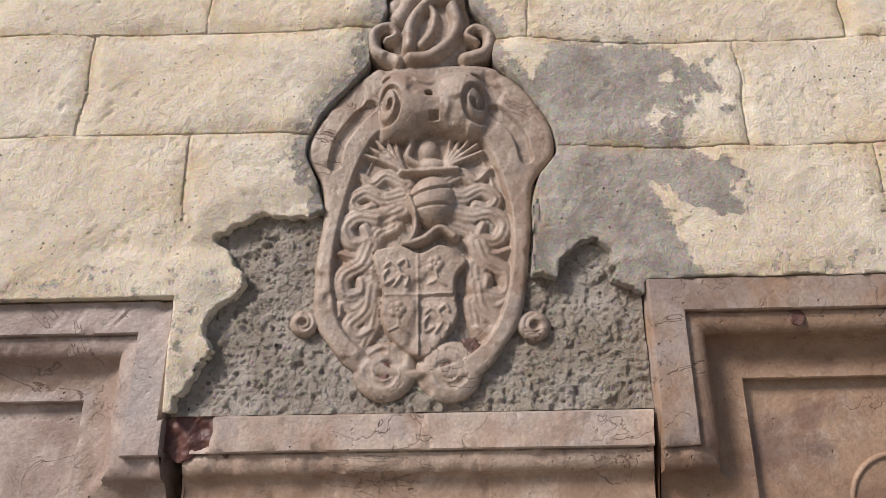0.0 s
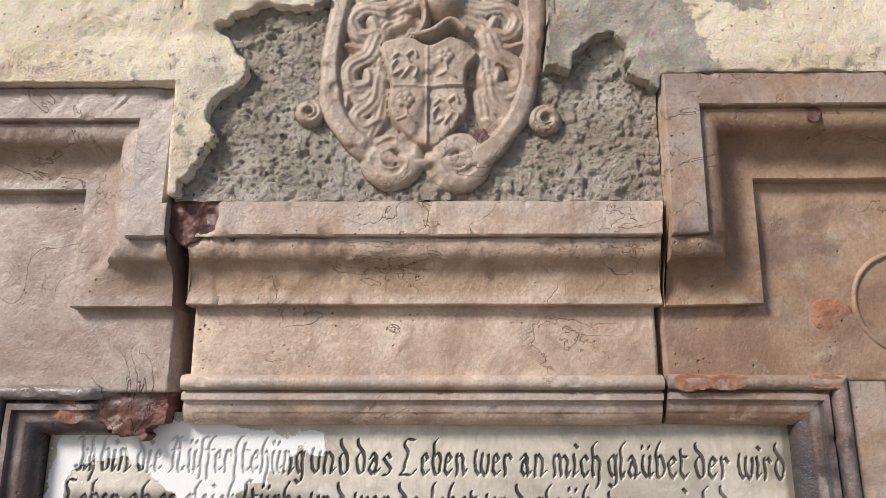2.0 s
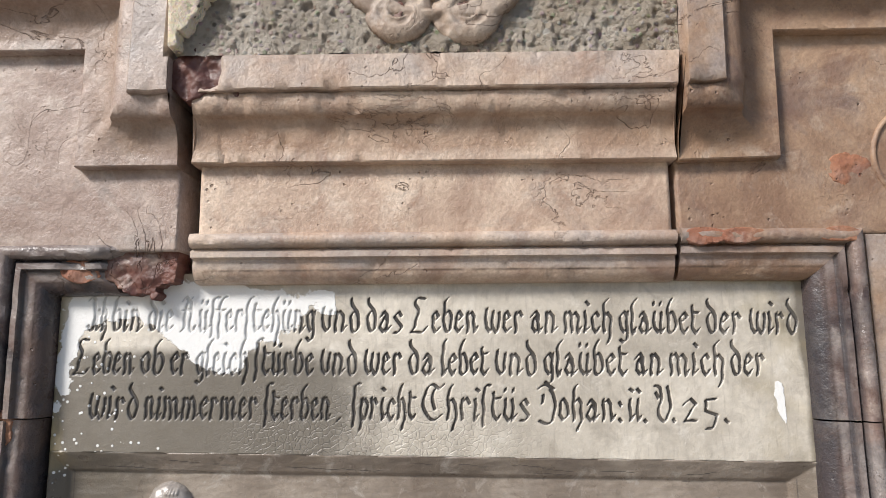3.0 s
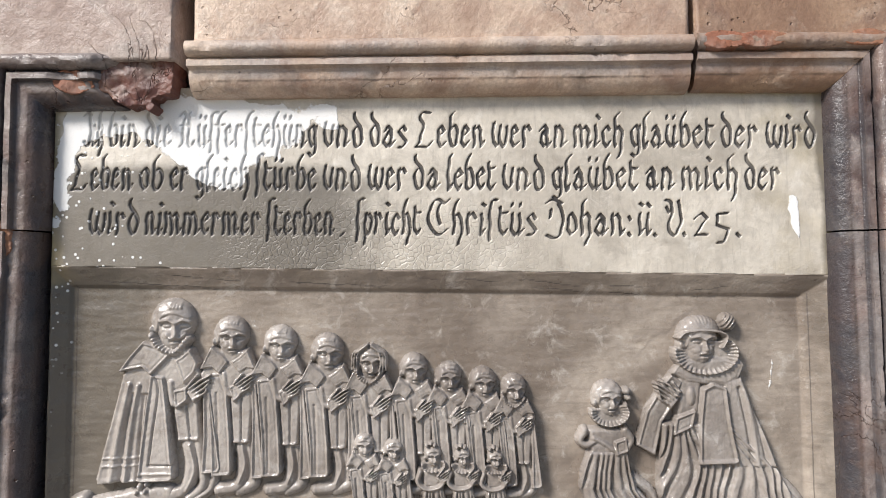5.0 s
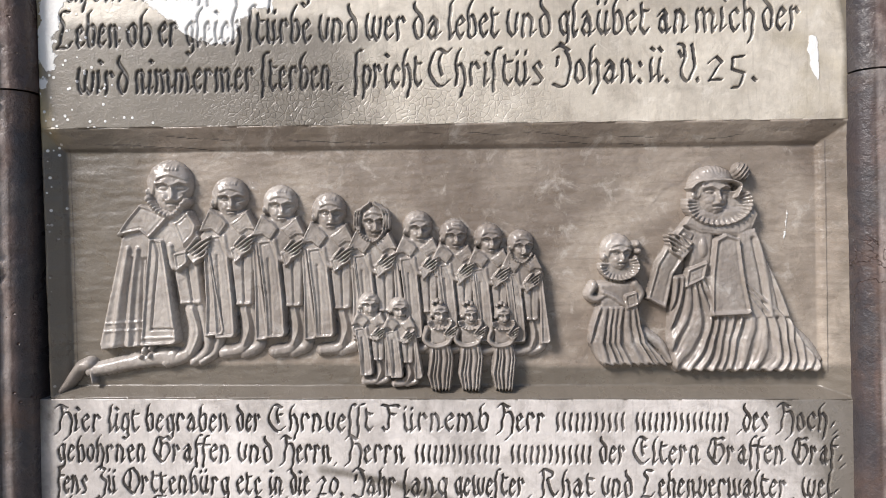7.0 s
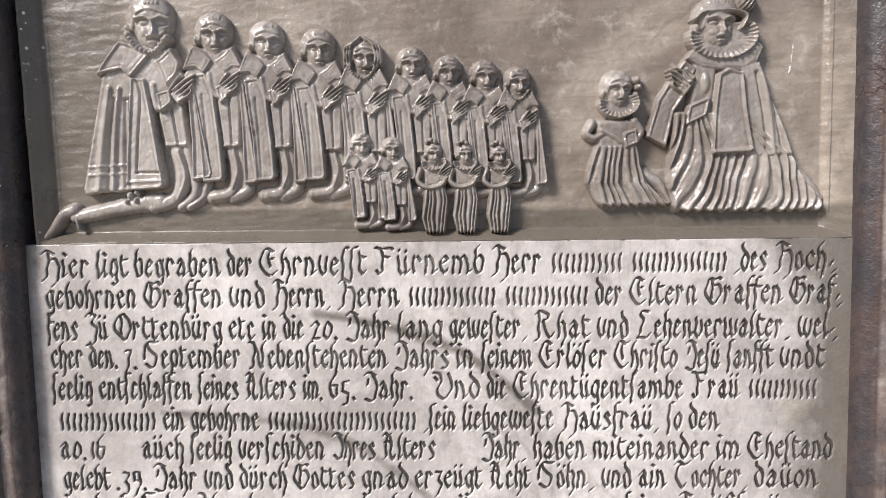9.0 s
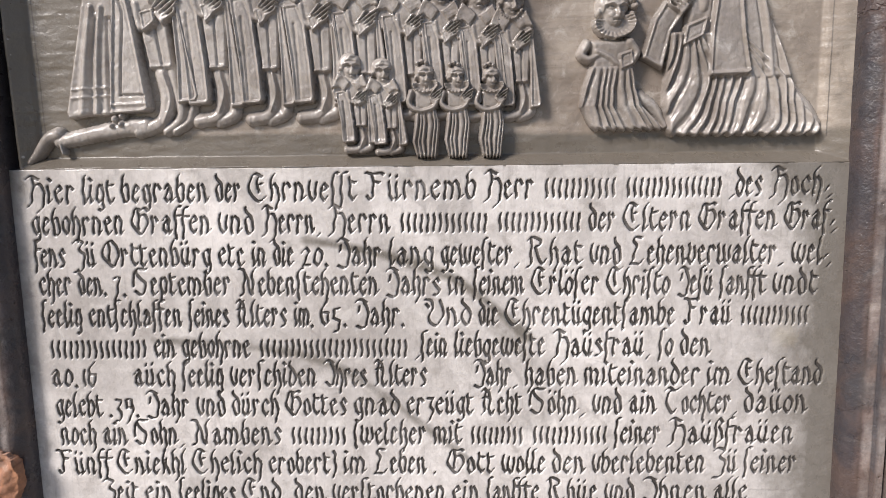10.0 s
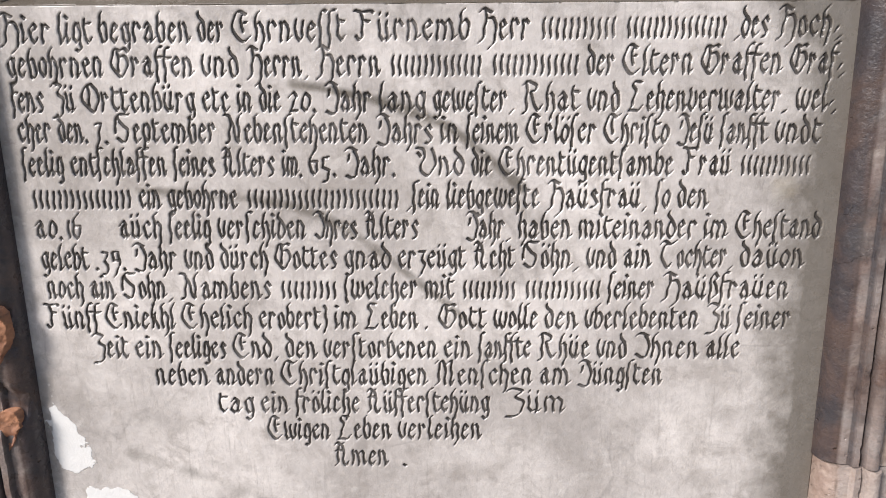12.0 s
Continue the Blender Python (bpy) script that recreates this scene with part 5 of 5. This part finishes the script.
    if hair:
        for m in (-1, 1):
            for k in range(3):
                h = np.maximum(h, roll(u, v, curved([(hx + m * r * 0.1, hy - r * (1.1 - 0.1 * k)), (hx + m * r * (0.62 + 0.14 * k), hy - r * 0.62), (hx + m * r * (0.72 + 0.15 * k), hy + r * 0.05), (hx + m * r * (0.66 + 0.17 * k), hy + r * (0.62 - 0.1 * k))], 5), r * 0.10, r * 0.09, high + 0.6 - k))
    return h


def clasped(u, v, hx, hy, q, flip=1, base=11.5):
    """Joined palms, the fingers side by side, pointing up and outward; hx, hy: the top finger's tip."""
    h = pad(u, v, [(hx - flip * 46 * q, hy + 30 * q), (hx - flip * 30 * q, hy + 12 * q), (hx - flip * 12 * q, hy + 34 * q), (hx - flip * 28 * q, hy + 52 * q)], base + 0.6, 6 * q)
    for k in range(4):
        o = k * 7.6 * q
        h = np.maximum(h, roll(u, v, curved([(hx - flip * (36 * q - o * 0.65), hy + 24 * q + o * 0.62), (hx - flip * (18 * q - o * 0.45), hy + 10 * q + o * 0.85), (hx - flip * o * (0.1 + 0.05 * k), hy + o)], 3), 4.4 * q, 3.4 * q, base + 2.0 - 0.3 * k))
    return np.maximum(h, roll(u, v, [(hx - flip * 40 * q, hy + 22 * q), (hx - flip * 24 * q, hy + 2 * q)], 4.6 * q, 3.6 * q, base + 2.2))


def panel(u, v, pts, high, soft, hem=2.2):
    """A stiff hanging piece of cloth: flat, with a raised border."""
    d = inside(u, v, pts)
    h = high * np.sqrt(np.clip(1 - (1 - np.clip(d / soft, 0, 1)) ** 2, 0, 1))
    return np.where(d > 0, h + 0.9 * np.exp(-(((d - 1.4 * hem) / hem) ** 2)) - 0.45 * np.exp(-(((d - 3.8 * hem) / (hem * 0.8)) ** 2)), 0)


def youth(u, v, hx, hy, r, foot, beard=False, hair=False):
    """A kneeling man in an open cloak, drawn for a head 34 wide and 280 tall, then fitted."""
    q = r / 34
    k = (foot - hy - 75 * q) / 205

    def at(*pts):
        return [(hx + a * q, hy + (b * q if b < 75 else 75 * q + (b - 75) * k)) for a, b in pts]
    h = np.zeros_like(u)

    def add(w):
        nonlocal h
        h = np.maximum(h, w)
    # legs, bent at the knee
    add(roll(u, v, curved(at((22, 180), (30, 225), (20, 262), (-14, 270)), 5), 15 * q, 13 * q, 6.5))
    add(roll(u, v, curved(at((38, 180), (46, 225), (48, 258), (22, 270)), 5), 13 * q, 13 * q, 5.5))
    h = onto(h, 1.0 * ridge(u, v, curved(at((28, 190), (34, 225), (24, 256)), 4), 2.0 * q))
    # tunic with a buttoned front and a hem
    tunic = pad(u, v, at((-4, 60), (48, 60), (44, 184), (36, 190), (10, 190), (4, 130)), 8.8, 6 * q)
    tunic = onto(tunic, -1.5 * ridge(u, v, at((24, 90), (27, 186)), 1.6 * q) + 0.9 * ridge(u, v, at((8, 184), (42, 184)), 2 * q))
    add(tunic)
    for p, high in (([(-42, 66), (-12, 62), (2, 100), (10, 180), (13, 236), (8, 244), (-26, 246), (-30, 170)], 10.6), ([(40, 72), (54, 82), (62, 150), (73, 240), (68, 248), (45, 250), (44, 160)], 9.6)):
        add(panel(u, v, at(*p), high, 5 * q, 2.0 * q))
    h = onto(h, -1.0 * ridge(u, v, curved(at((-20, 100), (-16, 160), (-14, 236)), 4), 2.2 * q))
    # shoulders, upper arm and cuff
    add(pad(u, v, at((-54, 66), (-30, 20), (30, 20), (56, 64), (52, 100), (-46, 100)), 9.8, 9 * q))
    add(roll(u, v, curved(at((-8, 66), (-2, 96), (16, 104)), 4), 12 * q, 10 * q, 11.0))
    add(panel(u, v, at((2, 88), (18, 80), (26, 104), (12, 118)), 11.8, 4 * q, 1.4 * q))
    add(clasped(u, v, hx + 47 * q, hy + 64 * q, 0.86 * q, 1, 11.4))
    # the wide collar lies in two flaps
    add(panel(u, v, at((-54, 60), (-32, 14), (-6, 34), (2, 44), (-15, 68), (-30, 56)), 12.0, 5 * q, 1.5 * q))
    add(panel(u, v, at((2, 44), (18, 34), (34, 18), (54, 58), (34, 56), (20, 66)), 11.2, 5 * q, 1.5 * q))
    add(head(u, v, hx, hy, r, beard, hair))
    return h


def father(u, v):
    h = np.zeros_like(u)

    def add(w):
        nonlocal h
        h = np.maximum(h, w)
    add(roll(u, v, curved([(334, 606), (342, 655), (330, 695), (290, 712)], 6), 15, 13, 7.5))
    add(roll(u, v, curved([(352, 606), (362, 655), (364, 690), (338, 712)], 6), 12, 10, 6.5))
    add(roll(u, v, curved([(386, 668), (378, 695), (352, 712)], 5), 9, 9, 6))
    h = onto(h, 1.2 * ridge(u, v, curved([(340, 616), (350, 660), (336, 698)], 5), 2.4))
    tunic = pad(u, v, [(296, 490), (350, 500), (360, 600), (358, 612), (317, 612), (308, 560)], 8.0, 6)
    add(onto(tunic, -1.6 * ridge(u, v, [(332, 545), (341, 608)], 1.8) + 0.9 * ridge(u, v, [(320, 605), (357, 604)], 2.2)))
    add(panel(u, v, [(360, 515), (378, 520), (390, 590), (401, 655), (396, 664), (362, 668), (364, 600)], 10.0, 5, 2.2))
    # the long cloak, in folds, with two bands above its hem
    cloak = pad(u, v, [(212, 486), (262, 488), (262, 560), (256, 686), (210, 686), (174, 691), (168, 680), (184, 610), (200, 540)], 9.4, 9)
    for a, b, w in ((228, 200, 6.0), (244, 226, 4.5)):
        cloak = onto(cloak, 2.4 * ridge(u, v, curved([(a, 510), ((a + b) / 2 - 2, 590), (b, 682)], 5), w))
    cloak = onto(cloak, -1.8 * ridge(u, v, curved([(236, 500), (222, 590), (214, 684)], 5), 3.4) - 1.6 * ridge(u, v, curved([(256, 500), (250, 590), (246, 684)], 5), 3.0))
    for z in (640, 654):
        cloak = onto(cloak, 0.9 * ridge(u, v, [(184, z + 2), (258, z - 2)], 2.2))
    add(onto(cloak, 1.3 * ridge(u, v, [(172, 688), (256, 680)], 2.4)))
    add(pad(u, v, [(210, 490), (250, 430), (340, 440), (360, 490), (350, 530), (214, 530)], 9.8, 9))
    front = panel(u, v, [(264, 488), (292, 492), (302, 560), (312, 640), (317, 674), (309, 681), (252, 684), (247, 672), (257, 560)], 11.6, 5, 2.2)
    front = onto(front, -1.7 * ridge(u, v, curved([(274, 494), (281, 520), (274, 590), (268, 652)], 5), 1.7) - 1.7 * ridge(u, v, [(268, 652), (314, 652)], 1.7) + 1.0 * ridge(u, v, [(252, 668), (312, 666)], 2.4))
    add(front)
    add(roll(u, v, curved([(302, 505), (310, 540), (330, 535)], 4), 13, 11, 11.5))
    add(panel(u, v, [(308, 517), (334, 511), (338, 534), (314, 553)], 12.8, 4, 1.6))
    add(clasped(u, v, 376, 489, 1.04, 1, 12.0))
    add(panel(u, v, [(318, 456), (336, 440), (354, 468), (348, 486), (326, 510), (306, 462)], 11.4, 6, 2.0))
    add(panel(u, v, [(204, 488), (226, 456), (250, 428), (272, 436), (304, 452), (296, 462), (266, 494), (250, 479)], 12.4, 5, 2.0))
    add(head(u, v, 299, 400, 43, True, high=14.0))
    return h


def skirt(u, v, pts_left, pts_right, folds, high, drift=0.0):
    """Cloth between a left and a right line, both from top to bottom, in long folds."""
    vs = np.array([p[1] for p in pts_left])
    a = np.interp(v, vs, [p[0] for p in pts_left])
    b = np.interp(v, [p[1] for p in pts_right], [p[0] for p in pts_right])
    t = (u - a) / np.maximum(b - a, 1)
    body = np.clip(np.minimum(t, 1 - t) * np.maximum(b - a, 1) / 8.0, 0, 1)
    ends = np.clip(np.minimum(v - vs[0], pts_left[-1][1] - v + 2 * np.sin(t * folds * 6.28)) / 8.0, 0, 1)
    shape = high * np.sqrt(np.clip(1 - (1 - body) ** 2, 0, 1)) * np.sqrt(np.clip(1 - (1 - ends) ** 2, 0, 1))
    wob = t + 0.022 * np.sin(v * 0.04 + t * 11) + 0.022 * np.sin(t * 13 + 1.3) + 0.006 * np.sin(v * 0.09 + t * 31) + drift * ((v - vs[0]) / 170) ** 2
    deep = 0.18 + 0.16 * (0.5 + 0.5 * np.sin(t * 23 + v * 0.02))
    fold = (0.5 + 0.5 * np.sin(wob * folds * 6.283)) ** 2.2 + 0.35 * (0.5 + 0.5 * np.sin(wob * folds * 12.57 + 1.0)) ** 2 * smooth(vs[0] + 30, vs[0] + 90, v)
    return np.where((t > 0) & (t < 1), shape * (1 - deep * smooth(vs[0], vs[0] + 25, v) * fold), 0)


def ruff(u, v, cx, cy, rx, ry, high, n):
    """A pleated collar seen from the front: a ring with a beaded rim, deeper below."""
    e = np.sqrt(((u - cx) / rx) ** 2 + ((v - cy) / ry) ** 2)
    a = np.arctan2((v - cy) / ry, (u - cx) / rx)
    h = np.where(e < 1, high * (0.72 + 0.28 * smooth(0.5, 0.9, e)) * np.sqrt(np.clip((1 - e) / 0.06, 0, 1)), 0)
    pleat = 0.5 + 0.5 * np.sin(a * n)
    h = np.where(h > 0.3, h - 1.2 * pleat * smooth(0.55, 0.7, e) * smooth(0.92, 0.86, e) + 1.4 * (1 - pleat) * np.exp(-(((e - 0.92) / 0.05) ** 2)), h)
    return np.where(v > cy - ry * 0.2 - (u > cx) * ry * 0.3, np.clip(h, 0, None), 0)


def daughter(u, v, hx, hy, r, foot):
    q, h = r / 20, np.zeros_like(u)

    def add(w):
        nonlocal h
        h = np.maximum(h, w)
    add(skirt(u, v, [(hx - 18 * q, hy + 52 * q), (hx - 20 * q, hy + 80 * q), (hx - 24 * q, hy + 110 * q), (hx - 14 * q, foot)], [(hx + 20 * q, hy + 52 * q), (hx + 26 * q, hy + 80 * q), (hx + 24 * q, hy + 110 * q), (hx + 20 * q, foot)], 6, 10, 0.2))
    add(pad(u, v, [(hx - 22 * q, hy + 22 * q), (hx + 18 * q, hy + 22 * q), (hx + 20 * q, hy + 58 * q), (hx - 18 * q, hy + 58 * q)], 9.5, 7 * q))
    add(roll(u, v, curved([(hx - 22 * q, hy + 28 * q), (hx - 26 * q, hy + 46 * q), (hx - 10 * q, hy + 58 * q), (hx + 12 * q, hy + 54 * q), (hx + 22 * q, hy + 40 * q)], 5), 7 * q, 6 * q, 12.0))
    add(clasped(u, v, hx + 31 * q, hy + 22 * q, 0.56 * q, 1, 11.6))
    add(ruff(u, v, hx + 1 * q, hy + 15 * q, 23 * q, 14 * q, 11.5, 18))
    add(head(u, v, hx, hy, r * 0.92, tuft=False))
    for k in range(3):  # a small wreath
        add(dome(u, v, hx + (k - 1.6) * 7 * q, hy - 19 * q - 3 * (k == 1), 5 * q, 5 * q, 13.5))
    return h


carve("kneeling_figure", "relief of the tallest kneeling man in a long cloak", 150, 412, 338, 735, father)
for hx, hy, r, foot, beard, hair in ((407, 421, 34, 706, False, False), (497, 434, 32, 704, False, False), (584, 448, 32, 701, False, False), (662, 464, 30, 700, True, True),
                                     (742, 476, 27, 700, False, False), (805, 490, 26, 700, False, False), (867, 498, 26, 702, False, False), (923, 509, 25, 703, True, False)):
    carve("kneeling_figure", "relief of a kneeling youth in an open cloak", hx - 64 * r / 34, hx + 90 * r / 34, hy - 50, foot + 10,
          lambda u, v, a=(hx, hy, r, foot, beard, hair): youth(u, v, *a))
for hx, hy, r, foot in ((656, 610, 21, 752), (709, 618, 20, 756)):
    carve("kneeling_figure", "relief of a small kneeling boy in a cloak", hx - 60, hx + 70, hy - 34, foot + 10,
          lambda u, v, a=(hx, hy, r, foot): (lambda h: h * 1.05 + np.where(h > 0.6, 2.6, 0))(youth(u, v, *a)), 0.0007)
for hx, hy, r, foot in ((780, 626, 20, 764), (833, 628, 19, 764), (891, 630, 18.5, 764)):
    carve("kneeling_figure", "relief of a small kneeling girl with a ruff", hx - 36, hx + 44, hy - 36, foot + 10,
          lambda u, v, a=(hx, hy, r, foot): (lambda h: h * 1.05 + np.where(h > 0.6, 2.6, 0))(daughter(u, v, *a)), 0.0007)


def trailing_leg(u, v):
    """The stretched leg and shoe behind the tallest man, with a knotted garter."""
    h = roll(u, v, curved([(300, 704), (262, 706), (210, 716), (150, 728)], 6), 18, 13, 8.0)
    h = np.maximum(h, roll(u, v, curved([(148, 716), (130, 724), (112, 748), (100, 762)], 6), 14, 9, 9.0))
    h = np.maximum(h, roll(u, v, [(150, 718), (158, 748)], 5, 4, 8))
    for a, b, s in ((252, 692, 8), (262, 700, 7), (246, 702, 6), (264, 686, 6)):
        h = np.maximum(h, dome(u, v, a, b, s, s * 1.2, 10.5))
    return h


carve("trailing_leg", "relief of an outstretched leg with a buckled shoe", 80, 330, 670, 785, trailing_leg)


def girl(u, v):
    h = skirt(u, v, [(1056, 612), (1044, 650), (1040, 680), (1056, 712), (1066, 722)], [(1128, 612), (1134, 650), (1146, 680), (1176, 712), (1186, 722)], 8, 10.5, 0.35)
    h = np.maximum(h, roll(u, v, curved([(1138, 664), (1166, 684), (1184, 714)], 5), 12, 7, 6.0))
    h = np.maximum(h, pad(u, v, [(1052, 572), (1124, 570), (1130, 622), (1058, 626)], 9.4, 10))
    h = np.maximum(h, roll(u, v, curved([(1120, 578), (1130, 596), (1112, 616), (1084, 600), (1066, 592)], 5), 11, 8, 11.4))
    h = np.maximum(h, roll(u, v, curved([(1050, 580), (1042, 596), (1054, 604), (1070, 596)], 5), 10, 7, 10.6))
    h = np.maximum(h, panel(u, v, [(1100, 596), (1124, 588), (1128, 614), (1104, 624)], 12.2, 4, 1.6))
    h = np.maximum(h, ruff(u, v, 1094, 546, 36, 26, 11.5, 24))
    h = np.maximum(h, head(u, v, 1091, 522, 29, tuft=False))
    for a, b, s in ((1124, 508, 8), (1127, 520, 7), (1122, 532, 6)):
        h = np.maximum(h, dome(u, v, a, b, s, s, 11))
    return h


def lady(u, v):
    h = skirt(u, v, [(1184, 560), (1180, 634), (1178, 676), (1186, 720), (1192, 732)], [(1300, 560), (1388, 636), (1410, 676), (1440, 712), (1446, 732)], 13, 11.0, 0.3)
    h = np.maximum(h, roll(u, v, curved([(1370, 645), (1415, 682), (1438, 712)], 5), 15, 9, 6.0))
    # hanging sleeve with a hem, then the body
    sleeve = panel(u, v, [(1202, 474), (1226, 490), (1204, 540), (1190, 562), (1176, 624), (1139, 604), (1157, 540), (1184, 497)], 9.0, 7, 2.4)
    h = np.maximum(h, sleeve)
    h = np.maximum(h, pad(u, v, [(1214, 470), (1262, 474), (1258, 600), (1208, 590)], 8.4, 12))
    h = np.maximum(h, dome(u, v, 1238, 515, 13, 30, 10.5))
    h = np.maximum(h, panel(u, v, [(1208, 552), (1247, 536), (1240, 570), (1204, 588)], 12.0, 4, 1.8))
    # open gown: back panel in folds, stiff front panel with a turned hem
    back = pad(u, v, [(1292, 486), (1328, 478), (1348, 528), (1372, 590), (1391, 638), (1330, 641), (1252, 637), (1300, 560)], 10.0, 8)
    for a, b in ((1322, 1345), (1336, 1372)):
        back = onto(back, -2.2 * ridge(u, v, curved([(a, 500), ((a + b) / 2 + 3, 570), (b, 640)], 4), 3.4) + 1.6 * ridge(u, v, curved([(a + 9, 505), ((a + b) / 2 + 12, 570), (b + 10, 638)], 4), 4.5))
    h = np.maximum(h, onto(back, 1.2 * ridge(u, v, [(1330, 638), (1390, 636)], 2.4)))
    front = panel(u, v, [(1255, 500), (1274, 490), (1300, 498), (1308, 560), (1321, 626), (1314, 634), (1248, 636), (1249, 560)], 13.0, 5, 2.4)
    h = np.maximum(h, onto(front, 1.6 * ridge(u, v, [(1252, 630), (1318, 626)], 3.0)))
    h = np.maximum(h, panel(u, v, [(1200, 476), (1222, 448), (1322, 440), (1334, 458), (1324, 486), (1302, 500), (1230, 492)], 10.2, 9, 2.0))
    h = np.maximum(h, clasped(u, v, 1176, 494, 0.9, -1, 11.8))
    h = np.maximum(h, clasped(u, v, 1186, 490, 0.8, -1, 10.4))
    h = np.maximum(h, ruff(u, v, 1264, 438, 60, 41, 12.0, 34))
    h = np.maximum(h, head(u, v, 1252, 417, 39, tuft=False, high=14.6))
    # close hood with a stiff brim and a bun behind
    h = np.maximum(h, dome(u, v, 1256, 404, 40, 33, 14.6) * (v < 402 + 0.0008 * (u - 1256) ** 2))
    h = np.maximum(h, roll(u, v, curved([(1215, 412), (1228, 402), (1256, 399), (1284, 400), (1300, 408), (1292, 428)], 5), 3.6, 3.0, 15.6))
    for a in range(7):
        h = onto(h, 0.6 * ridge(u, v, [(1232 + 8 * a, 372), (1240 + 6 * a, 384)], 1.8))
    bun = dome(u, v, 1305, 384, 16, 18, 12.5)
    return np.maximum(h, np.where(bun > 0, bun + 0.9 * np.sin((u + v * 0.7) * 0.9), 0))


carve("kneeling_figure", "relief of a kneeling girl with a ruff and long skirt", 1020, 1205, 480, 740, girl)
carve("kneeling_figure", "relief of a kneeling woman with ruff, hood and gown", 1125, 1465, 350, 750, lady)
